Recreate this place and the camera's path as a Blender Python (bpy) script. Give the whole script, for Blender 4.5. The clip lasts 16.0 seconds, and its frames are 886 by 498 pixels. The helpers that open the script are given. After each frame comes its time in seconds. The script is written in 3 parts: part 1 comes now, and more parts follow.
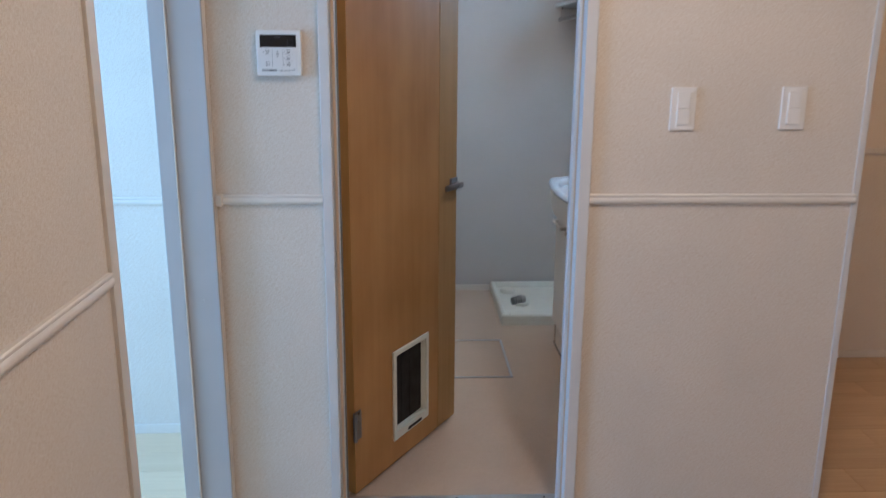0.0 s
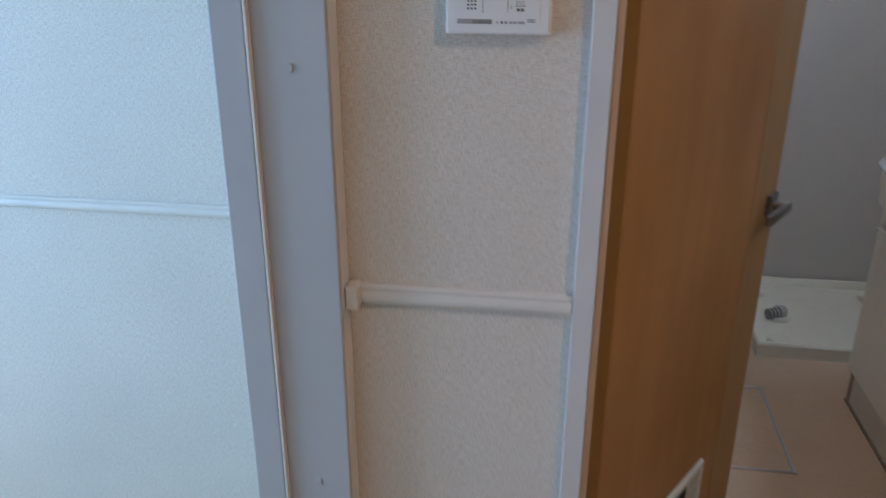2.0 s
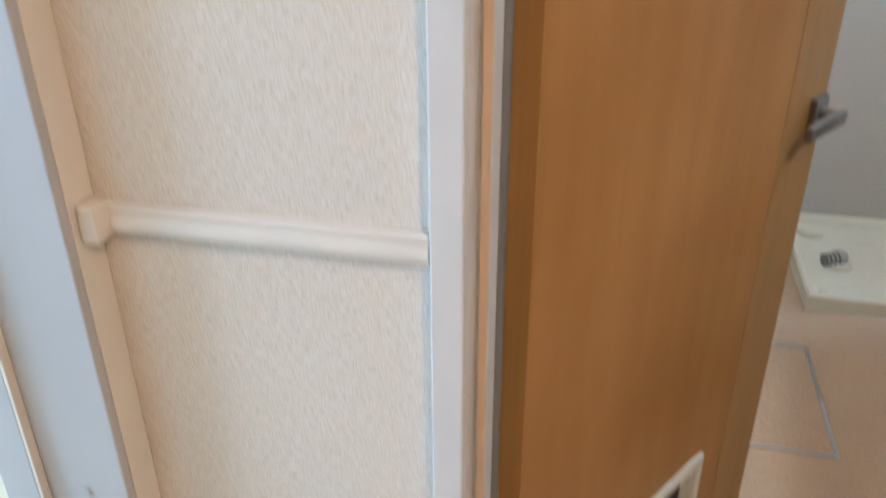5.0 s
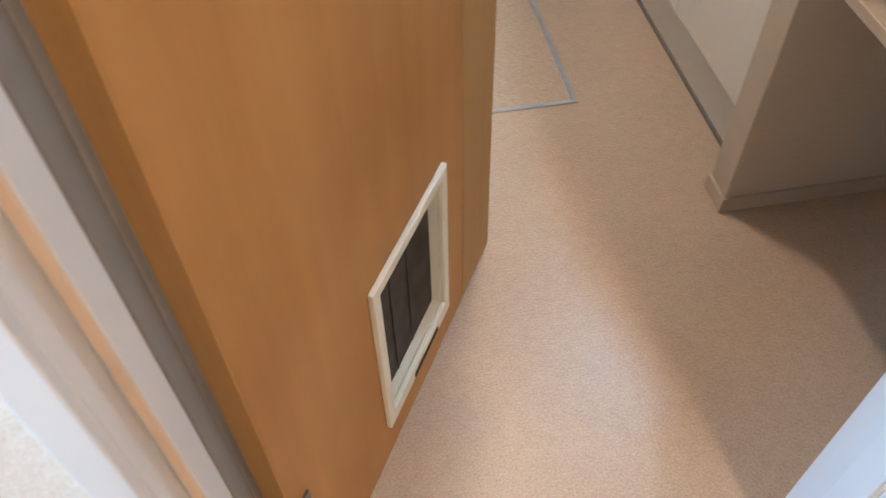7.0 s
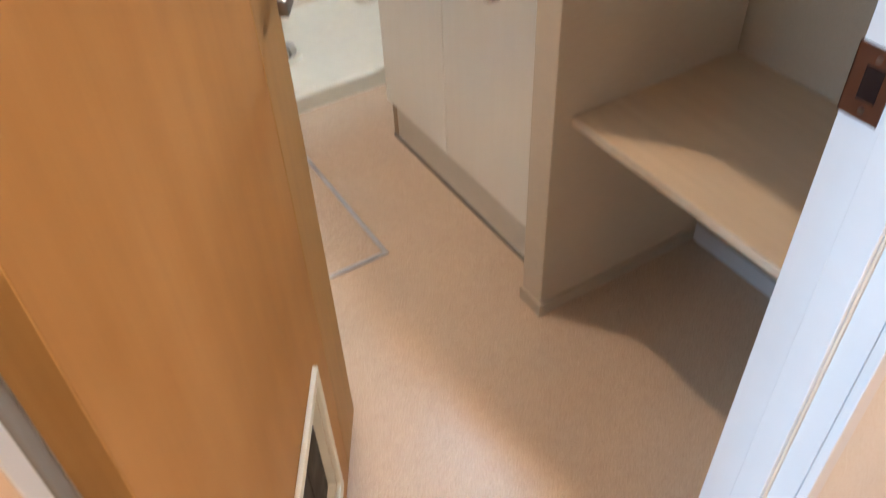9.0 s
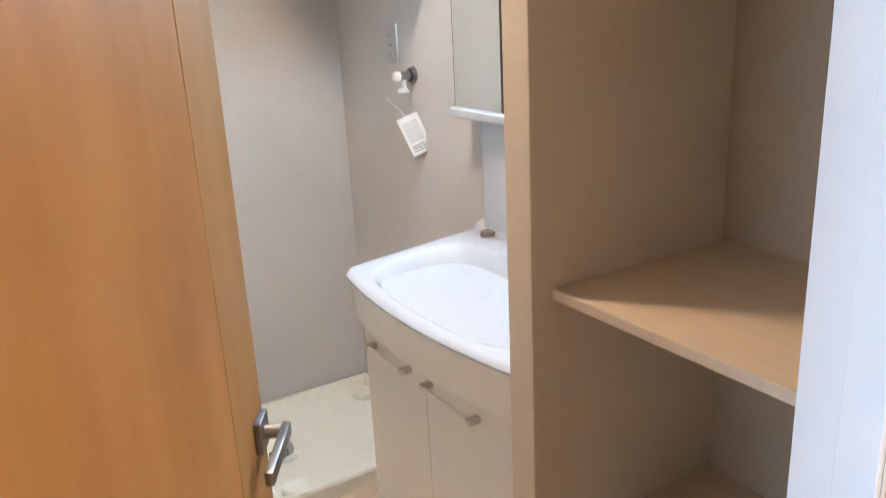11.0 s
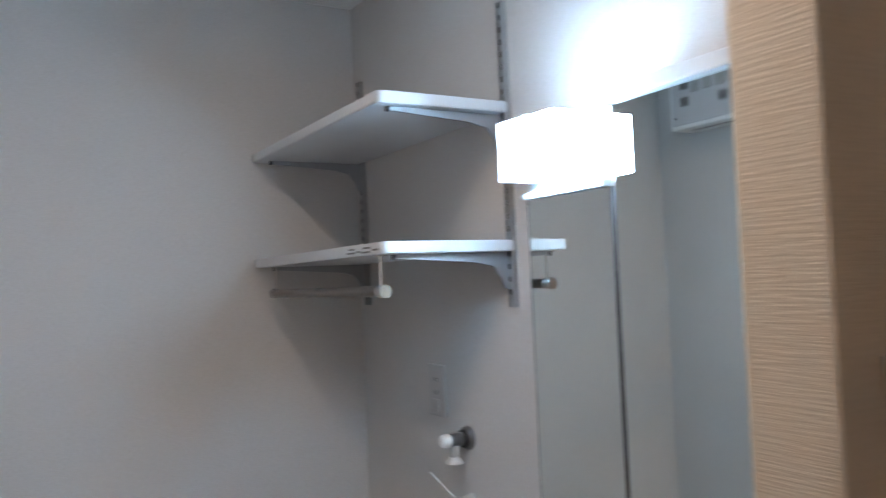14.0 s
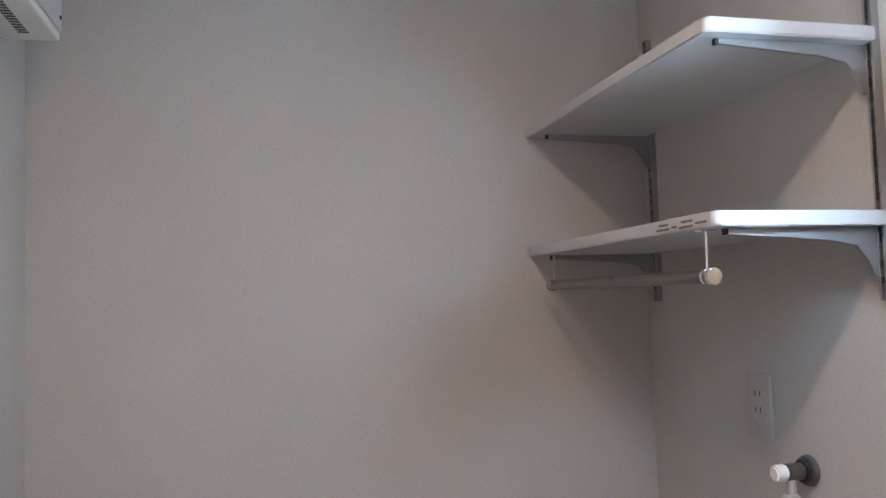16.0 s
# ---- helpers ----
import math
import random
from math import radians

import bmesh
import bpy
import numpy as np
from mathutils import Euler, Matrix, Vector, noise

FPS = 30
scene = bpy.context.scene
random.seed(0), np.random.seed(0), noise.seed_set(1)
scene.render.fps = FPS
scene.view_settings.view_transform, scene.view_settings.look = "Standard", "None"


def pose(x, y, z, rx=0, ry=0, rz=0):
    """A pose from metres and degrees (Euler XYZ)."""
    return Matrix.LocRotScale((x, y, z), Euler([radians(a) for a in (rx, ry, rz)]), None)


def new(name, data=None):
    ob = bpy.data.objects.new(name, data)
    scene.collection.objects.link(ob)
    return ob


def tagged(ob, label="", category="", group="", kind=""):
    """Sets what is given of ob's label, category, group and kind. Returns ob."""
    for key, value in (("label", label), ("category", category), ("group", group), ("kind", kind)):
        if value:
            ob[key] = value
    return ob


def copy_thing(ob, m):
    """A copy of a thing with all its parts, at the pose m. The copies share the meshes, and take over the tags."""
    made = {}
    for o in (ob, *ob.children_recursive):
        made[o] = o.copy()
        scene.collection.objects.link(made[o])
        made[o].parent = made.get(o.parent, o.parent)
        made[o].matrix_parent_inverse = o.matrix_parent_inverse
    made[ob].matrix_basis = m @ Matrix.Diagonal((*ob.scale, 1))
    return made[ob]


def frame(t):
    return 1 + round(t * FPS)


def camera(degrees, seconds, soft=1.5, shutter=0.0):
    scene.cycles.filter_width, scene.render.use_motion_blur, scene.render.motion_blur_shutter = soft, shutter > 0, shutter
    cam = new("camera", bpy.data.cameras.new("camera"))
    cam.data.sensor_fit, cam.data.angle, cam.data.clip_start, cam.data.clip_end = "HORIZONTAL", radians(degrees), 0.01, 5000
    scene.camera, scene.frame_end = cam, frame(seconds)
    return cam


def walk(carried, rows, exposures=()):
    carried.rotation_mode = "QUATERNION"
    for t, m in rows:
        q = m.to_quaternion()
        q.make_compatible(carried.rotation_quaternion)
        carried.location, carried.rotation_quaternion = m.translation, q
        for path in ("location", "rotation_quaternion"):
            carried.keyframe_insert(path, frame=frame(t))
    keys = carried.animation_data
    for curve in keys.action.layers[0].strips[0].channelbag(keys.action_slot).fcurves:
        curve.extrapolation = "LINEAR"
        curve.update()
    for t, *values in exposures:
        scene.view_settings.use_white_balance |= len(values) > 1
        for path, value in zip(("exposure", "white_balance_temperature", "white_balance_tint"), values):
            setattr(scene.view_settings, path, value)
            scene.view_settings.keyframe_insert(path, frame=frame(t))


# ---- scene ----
# seconds, x, y, z, pitch, roll, yaw
PATH = [
    (0, -0.079, -2.242, 1.439, -14.07, -0.36, -2.33),
    (0.5, -0.113, -2.054, 1.442, -18.87, -0.33, 0.36),
    (1, -0.204, -1.683, 1.443, -21.59, -0.17, 2.79),
    (1.5, -0.270, -1.318, 1.489, -22.75, -0.08, 5.87),
    (2, -0.353, -0.952, 1.481, -21.96, -0.02, 8.71),
    (2.5, -0.373, -0.702, 1.490, -20.51, 0.03, 10.87),
    (3, -0.363, -0.558, 1.530, -15.30, 0.13, 11.41),
    (3.5, -0.368, -0.497, 1.546, -10.84, 0.17, 11.56),
    (4, -0.338, -0.497, 1.493, -9.32, -0.20, 11.54),
    (4.5, -0.243, -0.504, 1.413, -16.40, -0.12, 15.19),
    (5, -0.187, -0.541, 1.308, -27.01, 0.33, 13.53),
    (5.2, -0.185, -0.519, 1.261, -31.25, 0.27, 11.86),
    (7.3, -0.134, -0.205, 1.183, -51.21, 0.98, -15.16),
    (7.7, -0.154, -0.173, 1.200, -51.27, 0.98, -22.61),
    (8.3, -0.170, -0.168, 1.220, -51.83, 1.51, -28.68),
    (8.5, -0.172, -0.190, 1.264, -52.03, 2.33, -29.28),
    (9, -0.217, -0.221, 1.351, -43.12, 1.94, -31.79),
    (9.5, -0.191, -0.244, 1.384, -34.09, 2.18, -31.26),
    (10, -0.181, -0.262, 1.412, -27.21, 2.23, -30.71),
    (10.2, -0.174, -0.264, 1.427, -25.06, 2.35, -30.77),
    (12.3, -0.216, -0.250, 1.600, -6.22, 2.50, -34.91),
    (12.5, -0.204, -0.215, 1.603, -4.33, 2.40, -35.38),
    (13, -0.083, -0.022, 1.603, -0.15, 2.43, -35.63),
    (13.5, 0.078, 0.241, 1.604, 1.86, 2.74, -34.73),
    (14, 0.124, 0.426, 1.628, 2.21, 2.46, -30.43),
    (14.5, 0.122, 0.565, 1.647, 2.49, 2.89, -20.40),
    (15, 0.119, 0.636, 1.657, 3.50, 2.67, -16.63),
    (15.5, 0.122, 0.689, 1.625, 4.39, 1.60, -14.72),
    (16, 0.131, 0.727, 1.593, 3.46, 1.73, -13.45),
]
cam = camera(58.39, 16.0, soft=1.1, shutter=0.4)
walk(cam, [(t, pose(x, y, z, 90 + p, r, w)) for t, x, y, z, p, r, w in PATH],
     exposures=[(0, -0.1, 5800, 13), (0.5, -0.37, 5700, 14), (1.0, -0.42, 5600, 14), (1.5, -0.38, 6000, 14), (2.0, -0.66, 6350, 17),
                (2.5, -0.53, 6950, 19), (3.0, -0.42, 8800, 27), (3.5, 0.25, 9800, 27), (4.0, 0.28, 9700, 28), (4.5, 0.34, 8500, 25),
                (5, 0.5, 6900, 14), (6.4, 0.65, 6900, 14), (7.5, 1.1, 6600, 14), (8.0, 0.92, 6800, 15), (8.5, 0.92, 7000, 15),
                (9, 1.1, 7400, 18), (10, 1.1, 7300, 18), (12.5, 0.54, 7500, 21), (13, 0.26, 6500, 18), (13.5, 0.3, 6400, 18),
                (14, -0.08, 6300, 16), (14.5, -0.6, 6500, 19), (15, -0.66, 6800, 21), (15.5, -0.25, 6800, 20), (16, -0.1, 7100, 23)])

# ---- light ----
world = bpy.data.worlds.new("sky")
scene.world = world
world.use_nodes = True
wn = world.node_tree.nodes
sky = wn.new("ShaderNodeTexSky")
sky.sky_type, sky.sun_disc = "NISHITA", False
sky.sun_elevation, sky.sun_rotation = radians(40), radians(200)
world.node_tree.links.new(sky.outputs[0], wn["Background"].inputs[0])
wn["Background"].inputs[1].default_value = 0.1
sun = bpy.data.lights.new("sun", "SUN")
sun.energy, sun.angle, sun.color = 2.5, radians(0.5), (1, 0.95, 0.88)
new("sun", sun).matrix_world = pose(0, 0, 6, 50, 0, 160)


def window_light(name, m, w, h, power, col):
    d = bpy.data.lights.new(name, "AREA")
    d.shape, d.size, d.size_y, d.energy, d.color = "RECTANGLE", w, h, power, col
    ob = new(name, d)
    ob.matrix_world = m
    return ob


# daylight standing in the two window openings
window_light("window_light", pose(1.9, -3.37, 1.25, 90, 0, 180), 1.7, 1.7, 60, (1.0, 0.86, 0.72))
window_light("window_light", pose(-3.02, -0.7, 1.35, 90, 0, 270), 1.6, 1.4, 96, (0.34, 0.63, 1.0))

# ---- materials ----


def nodes_of(name):
    m = bpy.data.materials.new(name)
    m.use_nodes = True
    return m, m.node_tree.nodes, m.node_tree.links, m.node_tree.nodes["Principled BSDF"]


def ramp(n, l, src, a, b, lo=0.3, hi=0.7):
    r = n.new("ShaderNodeValToRGB")
    r.color_ramp.elements[0].position, r.color_ramp.elements[1].position = lo, hi
    r.color_ramp.elements[0].color, r.color_ramp.elements[1].color = (*a, 1), (*b, 1)
    l.new(src, r.inputs[0])
    return r.outputs[0]


def noise_tex(n, l, vec, scale, detail=3, rough=0.5):
    t = n.new("ShaderNodeTexNoise")
    t.inputs["Scale"].default_value, t.inputs["Detail"].default_value = scale, detail
    t.inputs["Roughness"].default_value = rough
    l.new(vec, t.inputs["Vector"])
    return t.outputs[0]


def coords(n, l, scale=(1, 1, 1)):
    c = n.new("ShaderNodeTexCoord")
    mp = n.new("ShaderNodeMapping")
    mp.inputs["Scale"].default_value = scale
    l.new(c.outputs["Object"], mp.inputs[0])
    return mp.outputs[0]


def mix(n, l, fac, a, b, kind="MIX"):
    m = n.new("ShaderNodeMix")
    m.data_type, m.blend_type = "RGBA", kind
    for i, s in ((0, fac), (6, a), (7, b)):
        if isinstance(s, (int, float)):
            m.inputs[i].default_value = s
        elif isinstance(s, tuple):
            m.inputs[i].default_value = (*s, 1)
        else:
            l.new(s, m.inputs[i])
    return m.outputs[2]


def bump(n, l, b, src, strength, dist):
    u = n.new("ShaderNodeBump")
    u.inputs["Strength"].default_value, u.inputs["Distance"].default_value = strength, dist
    l.new(src, u.inputs["Height"])
    l.new(u.outputs[0], b.inputs["Normal"])


def plain(name, col, rough=0.5, metal=0.0, var=0.08, scale=25, rel=0.0, relscale=300):
    """Paint, plastic or metal with slight unevenness of tone and gloss."""
    m, n, l, b = nodes_of(name)
    v = coords(n, l)
    f = noise_tex(n, l, v, scale, 4)
    dark = tuple(c * (1 - var) for c in col)
    l.new(ramp(n, l, f, dark, col), b.inputs["Base Color"])
    l.new(ramp(n, l, f, (rough * 0.85,) * 3, (min(1, rough * 1.15),) * 3), b.inputs["Roughness"])
    b.inputs["Metallic"].default_value = metal
    if rel:
        bump(n, l, b, noise_tex(n, l, v, relscale, 2), rel, 0.002)
    return m


def wallpaper(name, col, thread, depth=0.55, horizontal=1.0):
    """Embossed woven wallpaper: long threads both ways."""
    m, n, l, b = nodes_of(name)
    c = n.new("ShaderNodeTexCoord")
    s = n.new("ShaderNodeSeparateXYZ")
    l.new(c.outputs["Object"], s.inputs[0])
    a = n.new("ShaderNodeMath")
    l.new(s.outputs[0], a.inputs[0])
    l.new(s.outputs[1], a.inputs[1])
    k = n.new("ShaderNodeCombineXYZ")
    l.new(a.outputs[0], k.inputs[0])
    l.new(s.outputs[2], k.inputs[1])

    def thread_tex(sx, sy):
        mp = n.new("ShaderNodeMapping")
        mp.inputs["Scale"].default_value = (sx, sy, 1)
        l.new(k.outputs[0], mp.inputs[0])
        return noise_tex(n, l, mp.outputs[0], 1.0, 2, 0.6)

    warp = thread_tex(760, 105)
    weft = thread_tex(105, 760 * horizontal)
    both = mix(n, l, 0.5, warp, weft)
    big = noise_tex(n, l, k.outputs[0], 3.0, 3)
    lines = mix(n, l, 1.0, ramp(n, l, warp, (0, 0, 0), (1, 1, 1), 0.36, 0.53), ramp(n, l, weft, (0, 0, 0), (1, 1, 1), 0.36, 0.53), "MULTIPLY")
    base = mix(n, l, lines, thread, col)
    tone = ramp(n, l, big, (0.93, 0.93, 0.93), (1, 1, 1))
    l.new(mix(n, l, 1.0, base, tone, "MULTIPLY"), b.inputs["Base Color"])
    b.inputs["Roughness"].default_value = 0.75
    bump(n, l, b, both, depth, 0.0010)
    return m


def ribbed_paper(name, col, dark, pitch=0.0045):
    """Wallpaper with uneven horizontal ribs."""
    m, n, l, b = nodes_of(name)
    c = n.new("ShaderNodeTexCoord")
    s = n.new("ShaderNodeSeparateXYZ")
    l.new(c.outputs["Object"], s.inputs[0])
    a = n.new("ShaderNodeMath")
    l.new(s.outputs[0], a.inputs[0])
    l.new(s.outputs[1], a.inputs[1])
    k = n.new("ShaderNodeCombineXYZ")
    l.new(a.outputs[0], k.inputs[0])
    l.new(s.outputs[2], k.inputs[1])
    mp = n.new("ShaderNodeMapping")
    mp.inputs["Scale"].default_value = (26, 1.9 / pitch, 1)
    l.new(k.outputs[0], mp.inputs[0])
    ribs = noise_tex(n, l, mp.outputs[0], 1.0, 2, 0.45)
    big = noise_tex(n, l, k.outputs[0], 4.0, 3)
    base = ramp(n, l, ribs, dark, col, 0.36, 0.6)
    l.new(mix(n, l, 1.0, base, ramp(n, l, big, (0.94, 0.94, 0.94), (1, 1, 1)), "MULTIPLY"), b.inputs["Base Color"])
    b.inputs["Roughness"].default_value = 0.7
    bump(n, l, b, ribs, 0.34, 0.0016)
    return m


def wood(name, a, b_, grain=(60, 60, 1.6), rough=0.35, coat=0.0, per_piece=0.0, blotch=0.45, spec=0.5):
    m, n, l, b = nodes_of(name)
    v = coords(n, l, grain)
    f = noise_tex(n, l, v, 1.0, 6, 0.65)
    v2 = coords(n, l, (grain[0] * 0.16, grain[1] * 0.16, grain[2] * 2.4))
    f2 = noise_tex(n, l, v2, 1.0, 3)
    col = ramp(n, l, mix(n, l, blotch, f, f2), a, b_, 0.36, 0.64)
    if per_piece:
        oi = n.new("ShaderNodeObjectInfo")
        tone = ramp(n, l, oi.outputs["Random"], (1 - per_piece,) * 3, (1, 1, 1), 0, 1)
        col = mix(n, l, 1.0, col, tone, "MULTIPLY")
    l.new(col, b.inputs["Base Color"])
    l.new(ramp(n, l, f, (rough * 0.94,) * 3, (rough * 1.06,) * 3), b.inputs["Roughness"])
    b.inputs["Specular IOR Level"].default_value = spec
    b.inputs["Coat Weight"].default_value = coat
    b.inputs["Coat Roughness"].default_value = 0.25
    bump(n, l, b, f, 0.012, 0.0005)
    return m


def vinyl(name):
    """Cork-toned cushion vinyl with small flecks."""
    m, n, l, b = nodes_of(name)
    v = coords(n, l)
    f = noise_tex(n, l, v, 240, 5, 0.75)
    g = noise_tex(n, l, v, 45, 3)
    h = noise_tex(n, l, v, 4, 2)
    k = noise_tex(n, l, v, 420, 2, 0.6)
    col = ramp(n, l, f, (0.42, 0.30, 0.205), (0.655, 0.50, 0.375), 0.36, 0.62)
    col = mix(n, l, 0.3, col, ramp(n, l, g, (0.43, 0.305, 0.215), (0.57, 0.445, 0.34)))
    col = mix(n, l, 0.8, col, ramp(n, l, k, (0.74, 0.71, 0.68), (1, 1, 1), 0.33, 0.45), "MULTIPLY")
    col = mix(n, l, 0.6, col, ramp(n, l, h, (0.86, 0.86, 0.86), (1, 1, 1)), "MULTIPLY")
    l.new(col, b.inputs["Base Color"])
    l.new(ramp(n, l, g, (0.30,) * 3, (0.42,) * 3), b.inputs["Roughness"])
    bump(n, l, b, f, 0.10, 0.001)
    return m


def mirror_mat(name):
    m, n, l, b = nodes_of(name)
    b.inputs["Base Color"].default_value = (0.86, 0.9, 0.88, 1)
    b.inputs["Metallic"].default_value = 1
    l.new(ramp(n, l, noise_tex(n, l, coords(n, l), 6, 2), (0.015,) * 3, (0.04,) * 3), b.inputs["Roughness"])
    return m


def glow(name, col, strength):
    m, n, l, b = nodes_of(name)
    b.inputs["Base Color"].default_value = (0.9, 0.9, 0.9, 1)
    b.inputs["Emission Color"].default_value = (*col, 1)
    b.inputs["Emission Strength"].default_value = strength
    return m


def glass(name):
    m, n, l, b = nodes_of(name)
    b.inputs["Transmission Weight"].default_value = 1
    b.inputs["Roughness"].default_value = 0.02
    b.inputs["IOR"].default_value = 1.45
    return m


PAPER = wallpaper("hall_wallpaper", (0.81, 0.76, 0.695), (0.675, 0.592, 0.495), 0.22)
PAPER_W = wallpaper("washroom_wallpaper", (0.58, 0.558, 0.536), (0.52, 0.495, 0.47), 0.16)
PAPER_P = ribbed_paper("closet_wallpaper", (0.585, 0.485, 0.375), (0.553, 0.457, 0.35))
# the partition's tan paper, darkened to carry the closet's shade
PAPER_B = wallpaper("closet_back_shaded_paper", (0.46, 0.372, 0.272), (0.425, 0.34, 0.245), 0.2)
PAPER_C = wallpaper("ceiling_paper", (0.8, 0.79, 0.77), (0.72, 0.7, 0.67), 0.3)
TRIM = plain("cream_trim", (0.78, 0.73, 0.66), 0.4, var=0.06, scale=12)
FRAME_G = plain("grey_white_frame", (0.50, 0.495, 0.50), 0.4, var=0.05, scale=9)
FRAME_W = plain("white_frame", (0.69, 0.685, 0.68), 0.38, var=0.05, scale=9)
DOOR = wood("honey_door_veneer", (0.375, 0.183, 0.061), (0.505, 0.272, 0.106), (26, 26, 1.1), 0.53, 0.0, blotch=0.68, spec=0.2)
BASE_P = plain("tan_baseboard", (0.50, 0.415, 0.32), 0.45)
STILE = wood("pale_stile_veneer", (0.37, 0.215, 0.085), (0.455, 0.275, 0.118), (46, 46, 1.1), 0.53, 0.0, spec=0.2)
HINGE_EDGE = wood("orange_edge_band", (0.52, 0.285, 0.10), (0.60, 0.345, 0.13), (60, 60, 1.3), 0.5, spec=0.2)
DOOR_LINE = plain("dark_groove", (0.09, 0.03, 0.01), 0.7)
EDGE = wood("tan_edge_band", (0.56, 0.46, 0.355), (0.63, 0.53, 0.42), (3, 40, 40), 0.42)
PLANK = wood("oak_plank", (0.48, 0.33, 0.20), (0.63, 0.46, 0.30), (2.2, 55, 40), 0.38, 0.15, 0.16)
# oak planks with the room's strong daylight put into a paler colour
PLANK_PALE = wood("overlit_oak_plank", (0.74, 0.57, 0.37), (0.83, 0.67, 0.47), (2.2, 55, 40), 0.38, 0.15, 0.1)
PLANK_GAP = plain("plank_gap", (0.10, 0.065, 0.04), 0.8)
VINYL = vinyl("cork_vinyl")
SHELF = wood("pale_maple_board", (0.54, 0.415, 0.285), (0.63, 0.50, 0.36), (40, 3, 40), 0.42)
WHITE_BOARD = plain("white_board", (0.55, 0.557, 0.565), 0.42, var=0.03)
STANDARD = plain("pale_slotted_steel", (0.38, 0.375, 0.37), 0.38, 0.75, var=0.05)
ROD = plain("brown_grey_steel", (0.27, 0.25, 0.235), 0.32, 1.0)
BRACKET = plain("pale_steel", (0.38, 0.38, 0.39), 0.48, 0.8, var=0.04)
DARK = plain("dark_metal", (0.06, 0.055, 0.055), 0.45, 0.6)
CHROME = plain("chrome", (0.78, 0.78, 0.79), 0.12, 1.0, var=0.03)
SATIN = plain("satin_nickel", (0.25, 0.245, 0.25), 0.32, 1.0)
ALU = plain("aluminium_strip", (0.60, 0.62, 0.66), 0.35, 1.0)
CREAM = wood("cream_laminate", (0.775, 0.72, 0.635), (0.80, 0.75, 0.668), (45, 45, 2), 0.4)
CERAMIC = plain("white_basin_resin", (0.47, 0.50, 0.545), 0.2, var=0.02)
IVORY = plain("ivory_plastic", (0.76, 0.75, 0.66), 0.42, var=0.06)
WHITE_PL = plain("white_plastic", (0.82, 0.81, 0.79), 0.35, var=0.03)
GREY_PL = plain("grey_plastic", (0.42, 0.42, 0.40), 0.5)
RIB = plain("dark_grey_plastic", (0.17, 0.17, 0.16), 0.5)
BLACK_GL = plain("black_display", (0.012, 0.011, 0.013), 0.12, var=0.3)
# white plastic set darker, nearer to the washroom wall's tone
PLATE = plain("dull_white_plastic", (0.47, 0.455, 0.44), 0.4, var=0.04)
POST = plain("warm_grey_metal", (0.58, 0.53, 0.465), 0.4)
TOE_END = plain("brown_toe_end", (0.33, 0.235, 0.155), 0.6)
# the doors' cream, darkened for the shade under their overhang
TOE_FACE = plain("cream_toe_shaded", (0.66, 0.595, 0.505), 0.5, var=0.05)
PRINT = plain("pale_grey_print", (0.42, 0.41, 0.40), 0.6)
PANEL_PRINT = plain("faint_display_print", (0.045, 0.043, 0.045), 0.3)
# dark strip that stands in for the shadow line along the plinth's foot
TOE = plain("toe_shade_strip", (0.20, 0.175, 0.15), 0.6)
RUBBER = plain("brown_grey_rubber", (0.22, 0.20, 0.18), 0.7)
INK = plain("grey_print", (0.16, 0.155, 0.15), 0.6)
SMOKE = plain("smoked_flap", (0.016, 0.012, 0.010), 0.6, var=0.3)
CARD = plain("paper_card", (0.74, 0.72, 0.68), 0.7)
COPPER = plain("brown_strike_metal", (0.17, 0.085, 0.055), 0.35, 0.8)
SEAL = plain("beige_seal", (0.72, 0.55, 0.41), 0.6)
MIRROR = mirror_mat("mirror_glass")
HALL_LAMP = glow("hall_downlight_cover", (1.0, 0.77, 0.56), 560.0)
PASS_LAMP = glow("passage_downlight_cover", (1.0, 0.56, 0.24), 280.0)
WASH_LAMP = glow("washroom_downlight_cover", (1.0, 0.84, 0.68), 360.0)
LAMP = glow("lamp_diffuser", (0.45, 0.74, 1.0), 132.0)
GLASS = glass("window_glass")

# ---- mesh helpers ----


def box(bm, lo, hi, bevel=0.0, seg=2):
    lo, hi = Vector(lo), Vector(hi)
    g = bmesh.ops.create_cube(bm, size=1.0)
    vs = g["verts"]
    for v in vs:
        v.co = Vector([(lo[i] + hi[i]) / 2 + v.co[i] * (hi[i] - lo[i]) for i in range(3)])
    if bevel:
        es = list({e for v in vs for e in v.link_edges})
        bmesh.ops.bevel(bm, geom=es, offset=bevel, segments=seg, affect="EDGES", profile=0.6)
    return bm


def tube(bm, a, b, r, seg=20, r2=None, bevel=0.0):
    a, b = Vector(a), Vector(b)
    d = b - a
    m = Matrix.Translation((a + b) / 2) @ d.to_track_quat("Z", "Y").to_matrix().to_4x4()
    g = bmesh.ops.create_cone(bm, cap_ends=True, segments=seg, radius1=r, radius2=r if r2 is None else r2, depth=d.length, matrix=m)
    if bevel:
        es = [e for e in {e for v in g["verts"] for e in v.link_edges} if len(e.link_faces) == 2 and any(len(f.verts) > 4 for f in e.link_faces)]
        bmesh.ops.bevel(bm, geom=es, offset=bevel, segments=2, affect="EDGES")
    return bm


